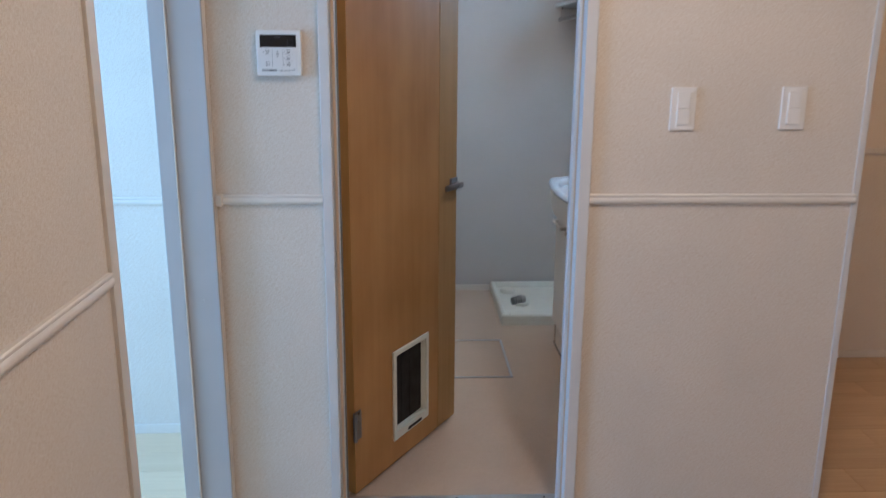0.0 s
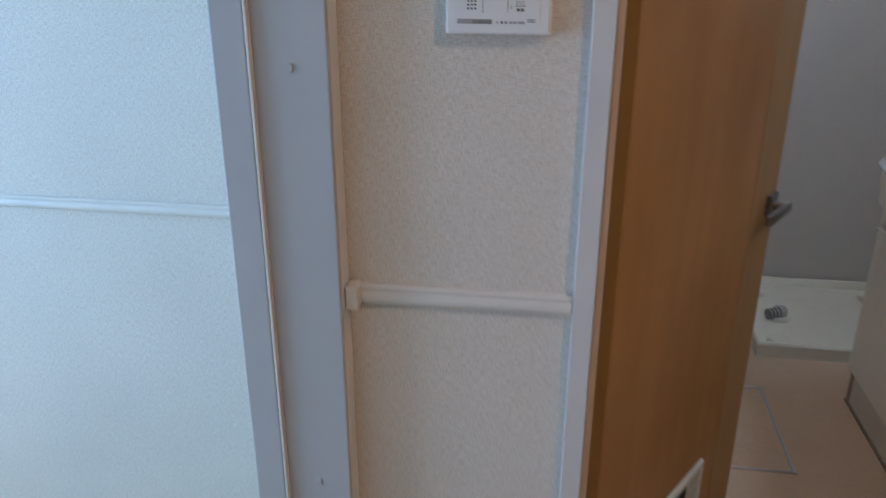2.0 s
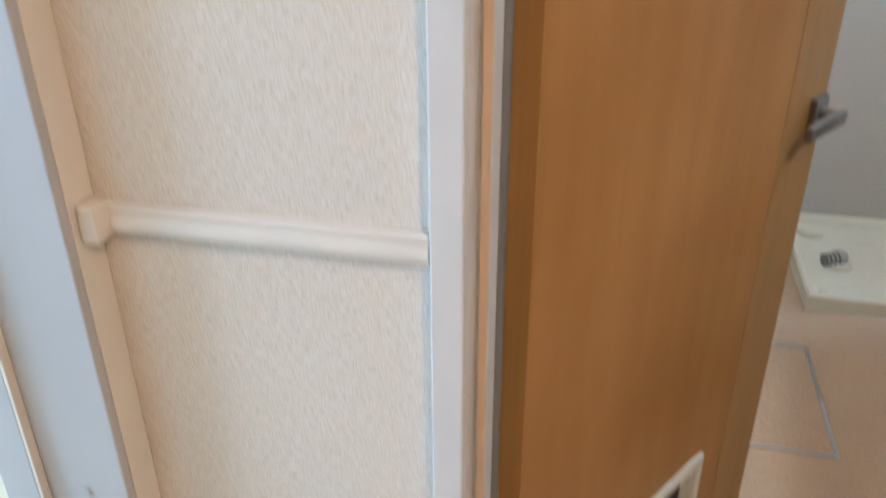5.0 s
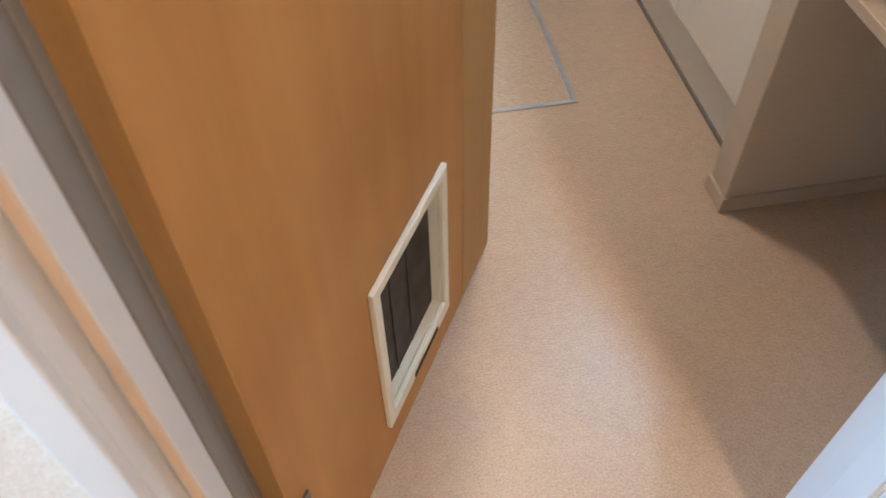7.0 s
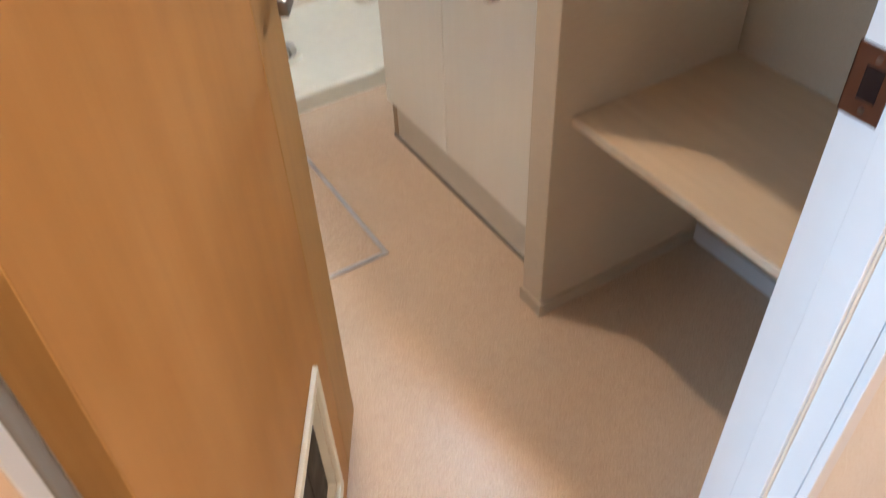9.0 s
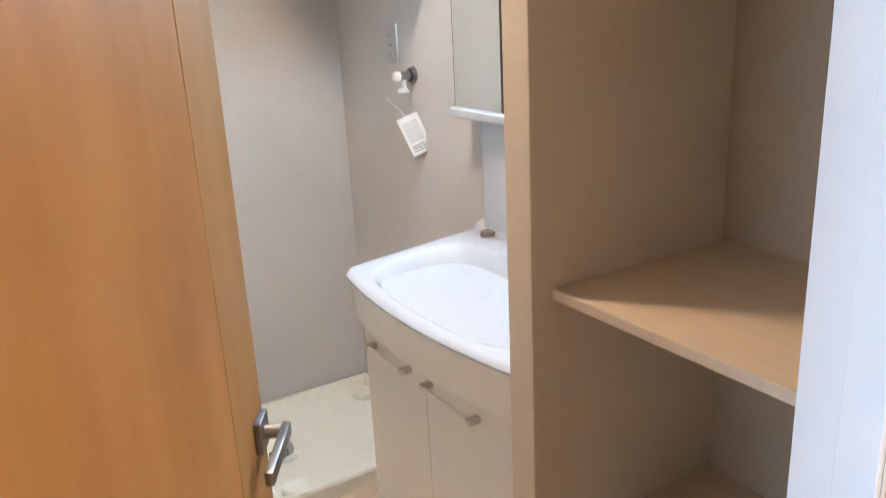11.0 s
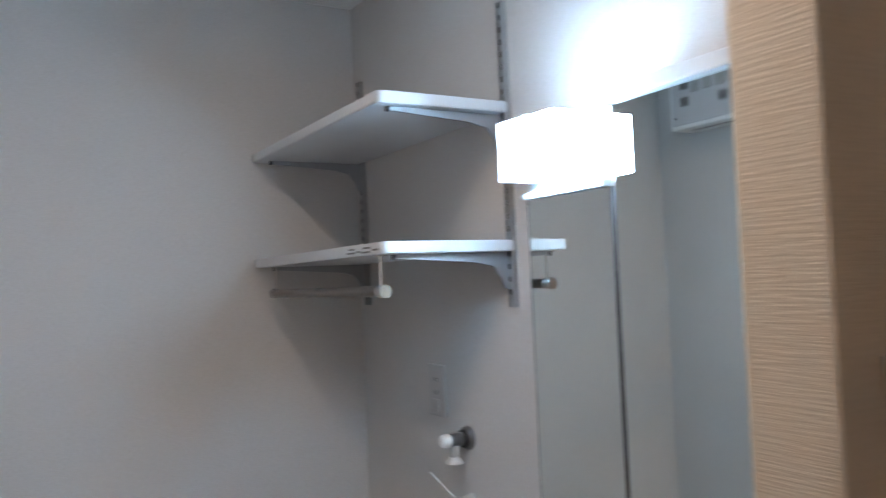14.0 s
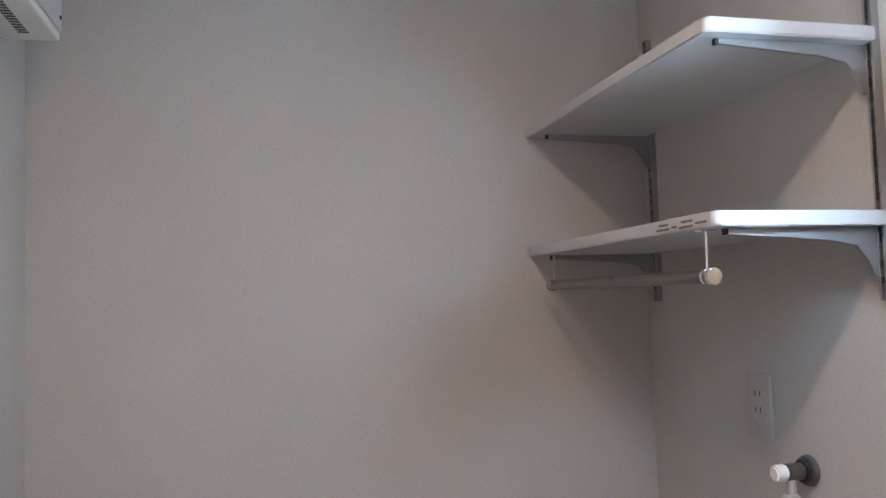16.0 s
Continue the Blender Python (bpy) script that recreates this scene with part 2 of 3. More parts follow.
def prism(bm, pts, axis, lo, hi):
    """Extrudes an outline of pairs along an axis (0, 1 or 2)."""
    def at(p, c):
        q = list(p)
        q.insert(axis, c)
        return q
    a = [bm.verts.new(at(p, lo)) for p in pts]
    b = [bm.verts.new(at(p, hi)) for p in pts]
    k = len(pts)
    for i in range(k):
        bm.faces.new((a[i], a[(i + 1) % k], b[(i + 1) % k], b[i]))
    bm.faces.new(a[::-1])
    bm.faces.new(b)
    bmesh.ops.recalc_face_normals(bm, faces=bm.faces[:])
    return bm


def mesh_of(name, bm, mat, smooth=False):
    me = bpy.data.meshes.new(name)
    bm.to_mesh(me)
    bm.free()
    me.materials.append(mat)
    if smooth:
        for p in me.polygons:
            p.use_smooth = True
        me.set_sharp_from_angle(angle=radians(35))
    return me


def part(name, bm, material, parent=None, label="", smooth=False):
    ob = new(name, mesh_of(name, bm, material, smooth))
    if parent is not None:
        ob.parent = parent
    if label:
        ob["label"] = label
    return ob


def B(*boxes, bevel=0.0, seg=2):
    bm = bmesh.new()
    for lo, hi in boxes:
        box(bm, lo, hi, bevel, seg)
    return bm


def setting(name, bm, mat, label="", category="", smooth=False):
    return tagged(part(name, bm, mat, None, label, smooth), kind="structure", category=category)


def thing(name, label, category, m=None, group=""):
    ob = new(name)
    ob.empty_display_size = 0.05
    if m is not None:
        ob.matrix_world = m
    return tagged(ob, label, category, group)


# ---- structure: plan ----
XC, YC = -0.627, -0.047          # casing arris of the opening into the bright room
XL, XR = -0.299, 0.404           # door opening in the hall wall
XO = 1.230                       # free end of the hall wall
WT = 0.116                       # thickness of the hall wall
XW, YF, XLW = 1.048, 2.451, -0.309  # washroom walls
ZC = 2.40
DH = 2.02
RAIL_T, RAIL_B = 1.039, 1.011

setting("wall_hall", B(((-0.75, 0, 0), (XL - 0.012, WT, ZC)), ((XR + 0.012, 0, 0), (XO, WT, ZC)),
                       ((XL - 0.012, 0, DH + 0.012), (XR + 0.012, WT, ZC))), PAPER, "beige woven wallpapered hall wall with a doorway", "wall")
setting("wall_hall_left", B(((-0.75, -3.4, 0), (XC - 0.008, -0.785, ZC)), ((-0.75, -0.785, DH), (XC - 0.008, 0, ZC)),
                            ((-0.75, -0.036, 0), (XC - 0.008, 0, DH))), PAPER, "beige woven wallpapered wall beside an opening", "wall")
setting("wall_hall_right", B(((3.0, -3.4, 0), (3.12, 1.42, ZC))), PAPER, "beige wallpapered wall", "wall")
setting("wall_hall_back", B(((-0.75, -3.52, 0), (1.0, -3.4, ZC)), ((2.8, -3.52, 0), (3.12, -3.4, ZC)), ((1.0, -3.52, 2.15), (2.8, -3.4, ZC)),
                            ((1.0, -3.52, 0), (2.8, -3.4, 0.35))), PAPER, "wallpapered wall with a window", "wall")
setting("wall_alcove_end", B(((XO, 1.30, 0), (3.0, 1.42, ZC))), PAPER, "beige wallpapered end wall of the side passage", "wall")
setting("wall_washroom_right", B(((XW, WT, 0), (XO, YF + 0.12, ZC))), PAPER_W, "pale grey wallpapered washroom wall", "wall")
setting("wall_washroom_far", B(((-0.424, YF, 0), (XW, YF + 0.12, ZC))), PAPER_W, "pale grey wallpapered far wall of the washroom", "wall")
setting("wall_washroom_left", B(((-0.424, WT, 0), (XLW, YF, ZC))), PAPER_W, "pale grey wallpapered washroom side wall", "wall")
setting("wall_room_far", B(((-3.0, 0.60, 0), (-0.424, 0.72, ZC))), PAPER, "daylit pale wallpapered wall of the next room", "wall")
setting("wall_room_right", B(((-0.75, WT, 0), (-0.66, 0.60, ZC))), PAPER, "pale wallpapered wall", "wall")
setting("wall_room_back", B(((-3.0, -2.62, 0), (-0.75, -2.5, ZC))), PAPER, "pale wallpapered wall", "wall")
setting("wall_room_left", B(((-3.12, -2.5, 0), (-3.0, -1.5, ZC)), ((-3.12, 0.1, 0), (-3.0, 0.72, ZC)), ((-3.12, -1.5, 2.1), (-3.0, 0.1, ZC)),
                            ((-3.12, -1.5, 0), (-3.0, 0.1, 0.6))), PAPER, "pale wallpapered wall with a window", "wall")
setting("ceiling", B(((-3.12, -3.52, ZC), (3.12, YF + 0.12, ZC + 0.1))), PAPER_C, "white papered ceiling", "ceiling")
setting("floor_base", B(((-3.12, -3.52, -0.12), (3.12, YF + 0.12, -0.012))), PLANK_GAP, "dark sub-floor under the planks", "floor")
setting("floor_washroom", B(((XLW, WT - 0.005, -0.012), (XW, YF, 0.0))), VINYL, "tan flecked cushion vinyl floor", "floor")
# partition between vanity and closet
XB = XW - 0.004
PX, PA, PB = 0.573, 0.722, 0.790
setting("wall_partition", B(((PX, PA, 0), (XW, PB, ZC)), bevel=0.003), PAPER_P, "narrow tan wallpapered partition beside the vanity", "wall")
# thin sheet over the washroom wall, closet shade put into its colour
setting("closet_back", B(((XB, WT, 0), (XW, PA, ZC))), PAPER_B, "tan papered back of the closet, darkened for shade", "wall")


def window_unit(name, m, w, h):
    win = tagged(new(name), "aluminium framed window", "window", kind="structure")
    win.matrix_world = m
    part("window_frame", B(((-w / 2, -0.03, -h / 2), (-w / 2 + 0.045, 0.03, h / 2)), ((w / 2 - 0.045, -0.03, -h / 2), (w / 2, 0.03, h / 2)),
                           ((-w / 2 + 0.045, -0.03, -h / 2), (w / 2 - 0.045, 0.03, -h / 2 + 0.045)), ((-w / 2 + 0.045, -0.03, h / 2 - 0.045), (w / 2 - 0.045, 0.03, h / 2)),
                           ((-0.02, -0.028, -h / 2 + 0.045), (0.02, 0.028, h / 2 - 0.045))), ALU, win)
    for x0, x1 in ((-w / 2 + 0.045, -0.02), (0.02, w / 2 - 0.045)):
        p = part("pane", B(((x0, -0.003, -h / 2 + 0.045), (x1, 0.003, h / 2 - 0.045))), GLASS, win)
        p.visible_shadow = False


window_unit("window_1", pose(1.9, -3.46, 1.25), 1.8, 1.8)
window_unit("window_2", pose(-3.06, -0.7, 1.35, 0, 0, 90), 1.6, 1.5)


# rails, casings, baseboards
def rail_profile(face, sign):
    """Outline of the dado rail: depth from the wall, height."""
    pts = [(0, RAIL_B), (0.007, RAIL_B), (0.011, RAIL_B + 0.004), (0.0125, RAIL_B + 0.010), (0.011, RAIL_B + 0.016), (0.008, RAIL_B + 0.019),
           (0.010, RAIL_B + 0.021), (0.0105, RAIL_B + 0.025), (0.008, RAIL_T), (0, RAIL_T)]
    return [(face + sign * d, z) for d, z in pts]


def rail_x(name, face, x0, x1, dz=0.0):
    bm = prism(bmesh.new(), [(y, z + dz) for y, z in rail_profile(face, -1)], 0, x0, x1)
    return setting(name, bm, TRIM, "cream painted wooden dado rail", "trim", True)


rail_x("trim_rail_1", 0.0, XC + 0.008, -0.328)
rail_x("trim_rail_2", 0.0, 0.438, XO - 0.008)
rail_x("trim_rail_3", 0.60, -3.0, -0.752, -0.117)
rail_x("trim_rail_4", 1.30, XO + 0.005, 3.0, -0.02)
bm = prism(bmesh.new(), rail_profile(XC - 0.008, 1), 1, -3.4, -0.817)
setting("trim_rail_5", bm, TRIM, "cream painted wooden dado rail", "trim", True)
setting("trim_rail_end", B(((XC + 0.001, -0.030, RAIL_B - 0.002), (XC + 0.018, -0.002, RAIL_T + 0.003)), bevel=0.003), TRIM, "small rail end block in the corner", "trim")

BBH = 0.036
setting("baseboard_1", B(((XC, -0.009, 0), (-0.328, 0, BBH)), bevel=0.002), TRIM, "low cream baseboard", "baseboard")
setting("baseboard_2", B(((0.438, -0.009, 0), (XO - 0.008, 0, BBH)), bevel=0.002), TRIM, "low cream baseboard", "baseboard")
setting("baseboard_3", B(((-3.0, 0.591, 0), (-0.752, 0.60, BBH)), bevel=0.002), TRIM, "low cream baseboard", "baseboard")
setting("baseboard_4", B(((XO, 1.291, 0), (3.0, 1.30, BBH)), bevel=0.002), TRIM, "low cream baseboard", "baseboard")
setting("baseboard_5", B(((XC - 0.008, -3.4, 0), (XC + 0.001, -0.817, BBH)), bevel=0.002), TRIM, "low cream baseboard", "baseboard")
setting("baseboard_6", B(((PX - 0.007, PA - 0.007, 0), (PX, PB + 0.0, BBH)), ((PX, PA - 0.007, 0), (XW, PA, BBH)), bevel=0.0015), BASE_P, "low tan baseboard round the partition foot", "baseboard")
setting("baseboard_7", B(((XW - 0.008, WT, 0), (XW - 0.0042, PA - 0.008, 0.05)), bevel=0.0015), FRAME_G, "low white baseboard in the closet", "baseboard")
setting("baseboard_8", B(((XLW, YF - 0.007, 0), (0.41, YF, BBH)), bevel=0.0015), TRIM, "low baseboard", "baseboard")
setting("trim_corner", B(((XO - 0.016, -0.004, 0), (XO + 0.004, 0, ZC)), ((XO, 0.0005, 0), (XO + 0.004, WT + 0.02, ZC)), bevel=0.001), FRAME_W, "white corner bead on the wall end", "trim")

# opening into the bright room
fr = tagged(new("door_frame_1"), "white painted frame of the opening into the bright room", "door frame", kind="structure")
part("casing", B(((XC - 0.008, -0.0355, 0), (XC, -0.001, DH + 0.04)), bevel=0.001), TRIM, fr)
part("casing", B(((XC - 0.02, -0.815, 0), (XC, -0.777, DH + 0.04)), bevel=0.002), TRIM, fr)
part("casing", B(((XC - 0.02, -0.777, DH), (XC, YC, DH + 0.04)), bevel=0.002), TRIM, fr)
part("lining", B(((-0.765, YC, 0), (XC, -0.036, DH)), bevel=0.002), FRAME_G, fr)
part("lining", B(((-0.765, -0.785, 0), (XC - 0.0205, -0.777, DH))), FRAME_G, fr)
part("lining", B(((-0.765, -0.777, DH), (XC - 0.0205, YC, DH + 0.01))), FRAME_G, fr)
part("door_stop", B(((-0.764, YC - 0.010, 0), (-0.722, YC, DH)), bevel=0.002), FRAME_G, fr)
# pale line along the stop's edge, set as a cream strip
part("stop_edge_strip", B(((-0.7218, YC - 0.0103, 0), (-0.7180, YC, DH)), bevel=0.001), TRIM, fr, "narrow cream strip")
for z in (1.33, 0.736):
    part("screw_cap", tube(bmesh.new(), (-0.674, YC + 0.001, z), (-0.674, YC - 0.0025, z), 0.0055, 16, bevel=0.001), FRAME_G, fr)

# washroom door frame
fr = tagged(new("door_frame_2"), "white painted door frame of the washroom", "door frame", kind="structure")
for x0, x1 in ((-0.327, XL), (XR, 0.437)):
    part("casing", B(((x0, -0.013, 0), (x1, -0.0005, DH + 0.03)), bevel=0.002), FRAME_W, fr)
part("casing", B(((XL, -0.013, DH), (XR, -0.0005, DH + 0.03)), bevel=0.002), FRAME_W, fr)
for x0, x1 in ((XL - 0.012, XL), (XR, XR + 0.012)):
    part("lining", B(((x0, 0.0, 0), (x1, WT + 0.004, DH)), bevel=0.001), FRAME_W, fr)
part("lining", B(((XL, 0.0, DH), (XR, WT + 0.004, DH + 0.012))), FRAME_W, fr)
part("door_stop", B(((XL, 0.034, 0), (XL + 0.012, 0.072, DH)), bevel=0.0015), FRAME_W, fr)
part("door_stop", B(((XR - 0.012, 0.034, 0), (XR, 0.072, DH)), bevel=0.0015), FRAME_W, fr)
# rubber seal, widened over the lining to carry the hinge gap's shade
part("seal", B(((XL, 0.0725, 0), (XL + 0.014, 0.112, DH)), bevel=0.003), RUBBER, fr, "grey rubber door seal, widened for the shaded hinge gap")
part("seal", B(((XR - 0.0045, 0.0305, 0), (XR, 0.0335, DH))), SEAL, fr, "thin beige seal strip")
part("seal", B(((XL + 0.004, 0.0305, 0), (XL + 0.011, 0.0335, DH))), SEAL, fr, "thin beige seal strip")
strike = part("strike_plate", B(((XR - 0.0015, 0.081, 0.937), (XR + 0.001, 0.1215, 1.007)), ((XR - 0.0015, 0.1203, 0.937), (XR + 0.008, 0.1215, 1.007))), COPPER, fr, "dark brown metal strike plate")
part("latch_hole", B(((XR - 0.0022, 0.090, 0.956), (XR - 0.0015, 0.108, 0.989))), BLACK_GL, strike)
for z in (0.947, 0.997):
    part("screw", tube(bmesh.new(), (XR - 0.0015, 0.099, z), (XR - 0.003, 0.099, z), 0.003, 10), SATIN, strike)
th = part("threshold", B(((XL, 0.072, -0.004), (XR, 0.112, 0.005)), bevel=0.002), ALU, fr, "flat aluminium threshold strip")
for x in (-0.2, 0.07, 0.36):
    part("screw", tube(bmesh.new(), (x, 0.092, 0.004), (x, 0.092, 0.0065), 0.0035, 10), DARK, th)

# ---- washroom door ----
HX, HY, DL = -0.261, 0.126, 0.690
door = thing("door", "honey-brown veneered washroom door standing half open with a pet flap", "door", pose(HX, HY, 0, 0, 0, math.degrees(math.atan2(0.591, 0.357))))
DT, DB, DTOP = 0.034, 0.008, DH - 0.004
C1, C2, CZ1, CZ2 = 0.226, 0.467, 0.096, 0.430
h0, h1, hz0, hz1 = C1 + 0.016, C2 - 0.016, CZ1 + 0.03, CZ2 - 0.016
GR = 0.553
part("panel", B(((0, 0, DB), (h0, DT, DTOP)), ((h1, 0, DB), (GR - 0.002, DT, DTOP)), ((h0, 0, DB), (h1, DT, hz0)), ((h0, 0, hz1), (h1, DT, DTOP))), DOOR, door)
part("edge_stile", B(((GR + 0.002, 0, DB), (DL, DT, DTOP)), bevel=0.0015), STILE, door, "paler upright strip of veneer")
part("groove", B(((GR - 0.002, 0.003, DB), (GR + 0.002, DT - 0.003, DTOP))), DOOR_LINE, door, "dark groove line along the door's edge")
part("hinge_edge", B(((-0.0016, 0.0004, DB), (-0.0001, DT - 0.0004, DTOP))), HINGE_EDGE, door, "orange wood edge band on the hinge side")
part("latch", B(((DL - 0.0005, 0.006, 0.90), (DL + 0.0012, DT - 0.006, 1.0))), SATIN, door)
flap = part("pet_flap_frame", bmesh.new(), IVORY, door, "ivory plastic pet-flap frame")
bm = bmesh.new()
for y0, y1 in ((-0.009, -0.0003), (DT + 0.0003, DT + 0.009)):
    box(bm, (C1, y0, CZ1), (C1 + 0.018, y1, CZ2), 0.0025)
    box(bm, (C2 - 0.018, y0, CZ1), (C2, y1, CZ2), 0.0025)
    box(bm, (C1 + 0.016, y0, CZ2 - 0.018), (C2 - 0.016, y1, CZ2), 0.0025)
    box(bm, (C1 + 0.016, y0, CZ1), (C2 - 0.016, y1, CZ1 + 0.032), 0.0025)
box(bm, (h0 - 0.001, 0.0, hz0), (h0 + 0.004, DT, hz1))
box(bm, (h1 - 0.004, 0.0, hz0), (h1 + 0.001, DT, hz1))
box(bm, (h0, 0.0, hz0 - 0.001), (h1, DT, hz0 + 0.004))
box(bm, (h0, 0.0, hz1 - 0.004), (h1, DT, hz1 + 0.001))
bm.to_mesh(flap.data)
part("flap", B(((h0 + 0.006, 0.013, hz0 + 0.006), (h1 - 0.006, 0.018, hz1 - 0.006)), bevel=0.001), SMOKE, flap, "dark smoked plastic flap")
part("slot", B(((h0 + 0.075, -0.0102, CZ1 + 0.006), (h1 - 0.040, -0.0086, CZ1 + 0.017))), SMOKE, flap, "black slot")
for x in (h0 + 0.062, h0 + 0.118):
    part("flap_rib", B(((x, 0.0112, hz0 + 0.008), (x + 0.004, 0.0128, hz1 - 0.008)), bevel=0.0005), SMOKE, flap)
for x in (h0 + 0.095, h0 + 0.107):
    part("pin", tube(bmesh.new(), (x, -0.0085, CZ1 + 0.024), (x, -0.0102, CZ1 + 0.024), 0.002, 8), GREY_PL, flap)
for z in (0.20, 1.75):
    hg = part("hinge", B(((-0.008, -0.004, z), (0.032, -0.0004, z + 0.10)), bevel=0.0008), SATIN, door, "satin metal hinge")
    part("knuckle", tube(bmesh.new(), (-0.006, -0.006, z), (-0.006, -0.006, z + 0.10), 0.0075, 14), SATIN, hg)
# lever handles on both faces
HS, HZ = DL - 0.034, 0.955
for side, y0 in ((-1, 0.0), (1, DT)):
    hd = part("handle", B(((HS - 0.023, min(y0, y0 + side * 0.010), HZ - 0.023), (HS + 0.023, max(y0, y0 + side * 0.010), HZ + 0.023)), bevel=0.002), SATIN, door, "satin nickel lever handle on a square rose")
    part("neck", tube(bmesh.new(), (HS, y0 + side * 0.009, HZ), (HS, y0 + side * 0.034, HZ), 0.0095, 20), SATIN, hd, "", True)
    part("lever", B(((HS - 0.115, y0 + side * 0.0375 - 0.006, HZ - 0.010), (HS + 0.010, y0 + side * 0.0375 + 0.006, HZ + 0.010)), bevel=0.003), SATIN, hd, "", True)

# ---- hall fittings ----
RX, RZ, RS = -0.493, 1.369, 0.120
rc = thing("bath_remote_controller", "square white bath water-heater controller with a black display on the wall", "controller", pose(RX, 0, RZ))
body = part("body", B(((0, -0.018, 0), (RS, 0, RS)), bevel=0.003), WHITE_PL, rc)
part("display", B(((0.0105, -0.0188, 0.0755), (RS - 0.0125, -0.0176, 0.108)), bevel=0.0004), BLACK_GL, rc, "blank black display")
part("control_panel", B(((0.0105, -0.0186, 0.0095), (RS - 0.0125, -0.0176, 0.0753)), bevel=0.0003), WHITE_PL, rc)


def ink(parent, x0, z0, x1, z1, y=-0.0188, name="print"):
    part(name, B(((x0, y - 0.0003, z0), (x1, y, z1))), INK, parent)


ink(rc, 0.0425, 0.024, 0.0431, 0.073, name="divider")
ink(rc, 0.0710, 0.024, 0.0716, 0.073, name="divider")
for z in (0.0400, 0.0565):
    ink(rc, 0.0755, z, 0.0985, z + 0.0004, name="divider")
for i in range(3):
    for j in range(3):
        ink(rc, 0.0250 + i * 0.0040, 0.0275 + j * 0.0040, 0.0272 + i * 0.0040, 0.0297 + j * 0.0040, name="speaker_hole")
for x, z in ((0.025, 0.061), (0.081, 0.0625), (0.081, 0.0455), (0.081, 0.029)):
    for k in range(3):
        ink(rc, x + k * 0.0035, z + 0.0045, x + k * 0.0035 + 0.0009, z + 0.0085, name="icon")
    ink(rc, x - 0.001, z + 0.0025, x + 0.0105, z + 0.0033, name="icon")
    for k in range(2):
        ink(rc, x + 0.0004 + k * 0.0046, z - 0.0030, x + 0.0038 + k * 0.0046, z + 0.0003, name="lettering")
    ink(rc, x - 0.0060, z - 0.0005, x - 0.0053, z + 0.0030, name="mark")
for k in range(2):
    ink(rc, 0.0530 + k * 0.0042, 0.0563, 0.0562 + k * 0.0042, 0.0592, name="lettering")
for z0, s in ((0.0635, 1), (0.0525, -1)):
    part("arrow", prism(bmesh.new(), [(0.0548, z0), (0.0592, z0), (0.0570, z0 + s * 0.0028)], 1, -0.0191, -0.0188), INK, rc)
part("label_strip", B(((0.0135, -0.0190, 0.0118), (0.0535, -0.0187, 0.0172))), PRINT, rc, "pale grey printed strip")
for i in range(12):
    ink(rc, 0.0318 + i * 0.0018, 0.0120, 0.0327 + i * 0.0018, 0.0158, y=-0.0190, name="lettering")
for i, w in enumerate((0.0018, 0.0026, 0.0022, 0.0040, 0.0036, 0.0048, 0.0030)):
    x0 = 0.0585 + i * 0.0049
    part("lettering", B(((x0, -0.0191, 0.0122), (x0 + w, -0.0188, 0.0150))), INK if i in (1, 2) else PRINT, rc)
for z in (0.0162, 0.0138):
    part("lettering", B(((0.0935, -0.0191, z), (0.1030, -0.0188, z + 0.0016))), PRINT, rc)
part("print", B(((0.0500, -0.0191, 0.1005), (0.0660, -0.0188, 0.1030))), PANEL_PRINT, rc)
for z0, z1 in ((0.0800, 0.0810), (0.0935, 0.0945)):
    part("print", B(((0.0840, -0.0191, z0), (0.1000, -0.0188, z1))), PANEL_PRINT, rc)
for x0 in (0.0840, 0.0990):
    part("print", B(((x0, -0.0191, 0.0811), (x0 + 0.0010, -0.0188, 0.0934))), PANEL_PRINT, rc)


def switch(x, z):
    s = thing("wall_switch", "white double rocker light switch plate on beige wallpaper", "switch", pose(x, 0, z), "switches on the hall wall")
    part("plate", B(((0, -0.007, 0), (0.072, 0, 0.12)), bevel=0.003), WHITE_PL, s)
    part("rocker", B(((0.018, -0.0105, 0.0615), (0.054, -0.006, 0.106)), bevel=0.0015), WHITE_PL, s)
    part("rocker", B(((0.018, -0.0105, 0.014), (0.054, -0.006, 0.0595)), bevel=0.0015), WHITE_PL, s)
    return s


def downlight(x, y, mat, label):
    d = thing("downlight", label, "ceiling light", pose(x, y, ZC))
    bm = bmesh.new()
    prev = None
    for r, z in ((0.068, 0.0), (0.068, -0.004), (0.062, -0.008), (0.053, -0.006), (0.050, -0.001)):
        cur = [bm.verts.new((r * math.cos(math.tau * i / 40), r * math.sin(math.tau * i / 40), z)) for i in range(40)]
        if prev:
            for i in range(40):
                bm.faces.new((prev[i], prev[(i + 1) % 40], cur[(i + 1) % 40], cur[i]))
        prev = cur
    part("ring", bm, WHITE_PL, d, "", True)
    part("cover", tube(bmesh.new(), (0, 0, -0.0005), (0, 0, -0.005), 0.049, 40), mat, d, "lit frosted cover")


downlight(0.50, -1.0, HALL_LAMP, "small round warm downlight in the hall ceiling")
downlight(2.1, 0.45, PASS_LAMP, "small round amber downlight in the side passage ceiling")
downlight(0.26, 1.16, WASH_LAMP, "small round warm downlight in the washroom ceiling")

sw = switch(0.655, 1.223)
copy_thing(sw, pose(0.972, 0, 1.226))

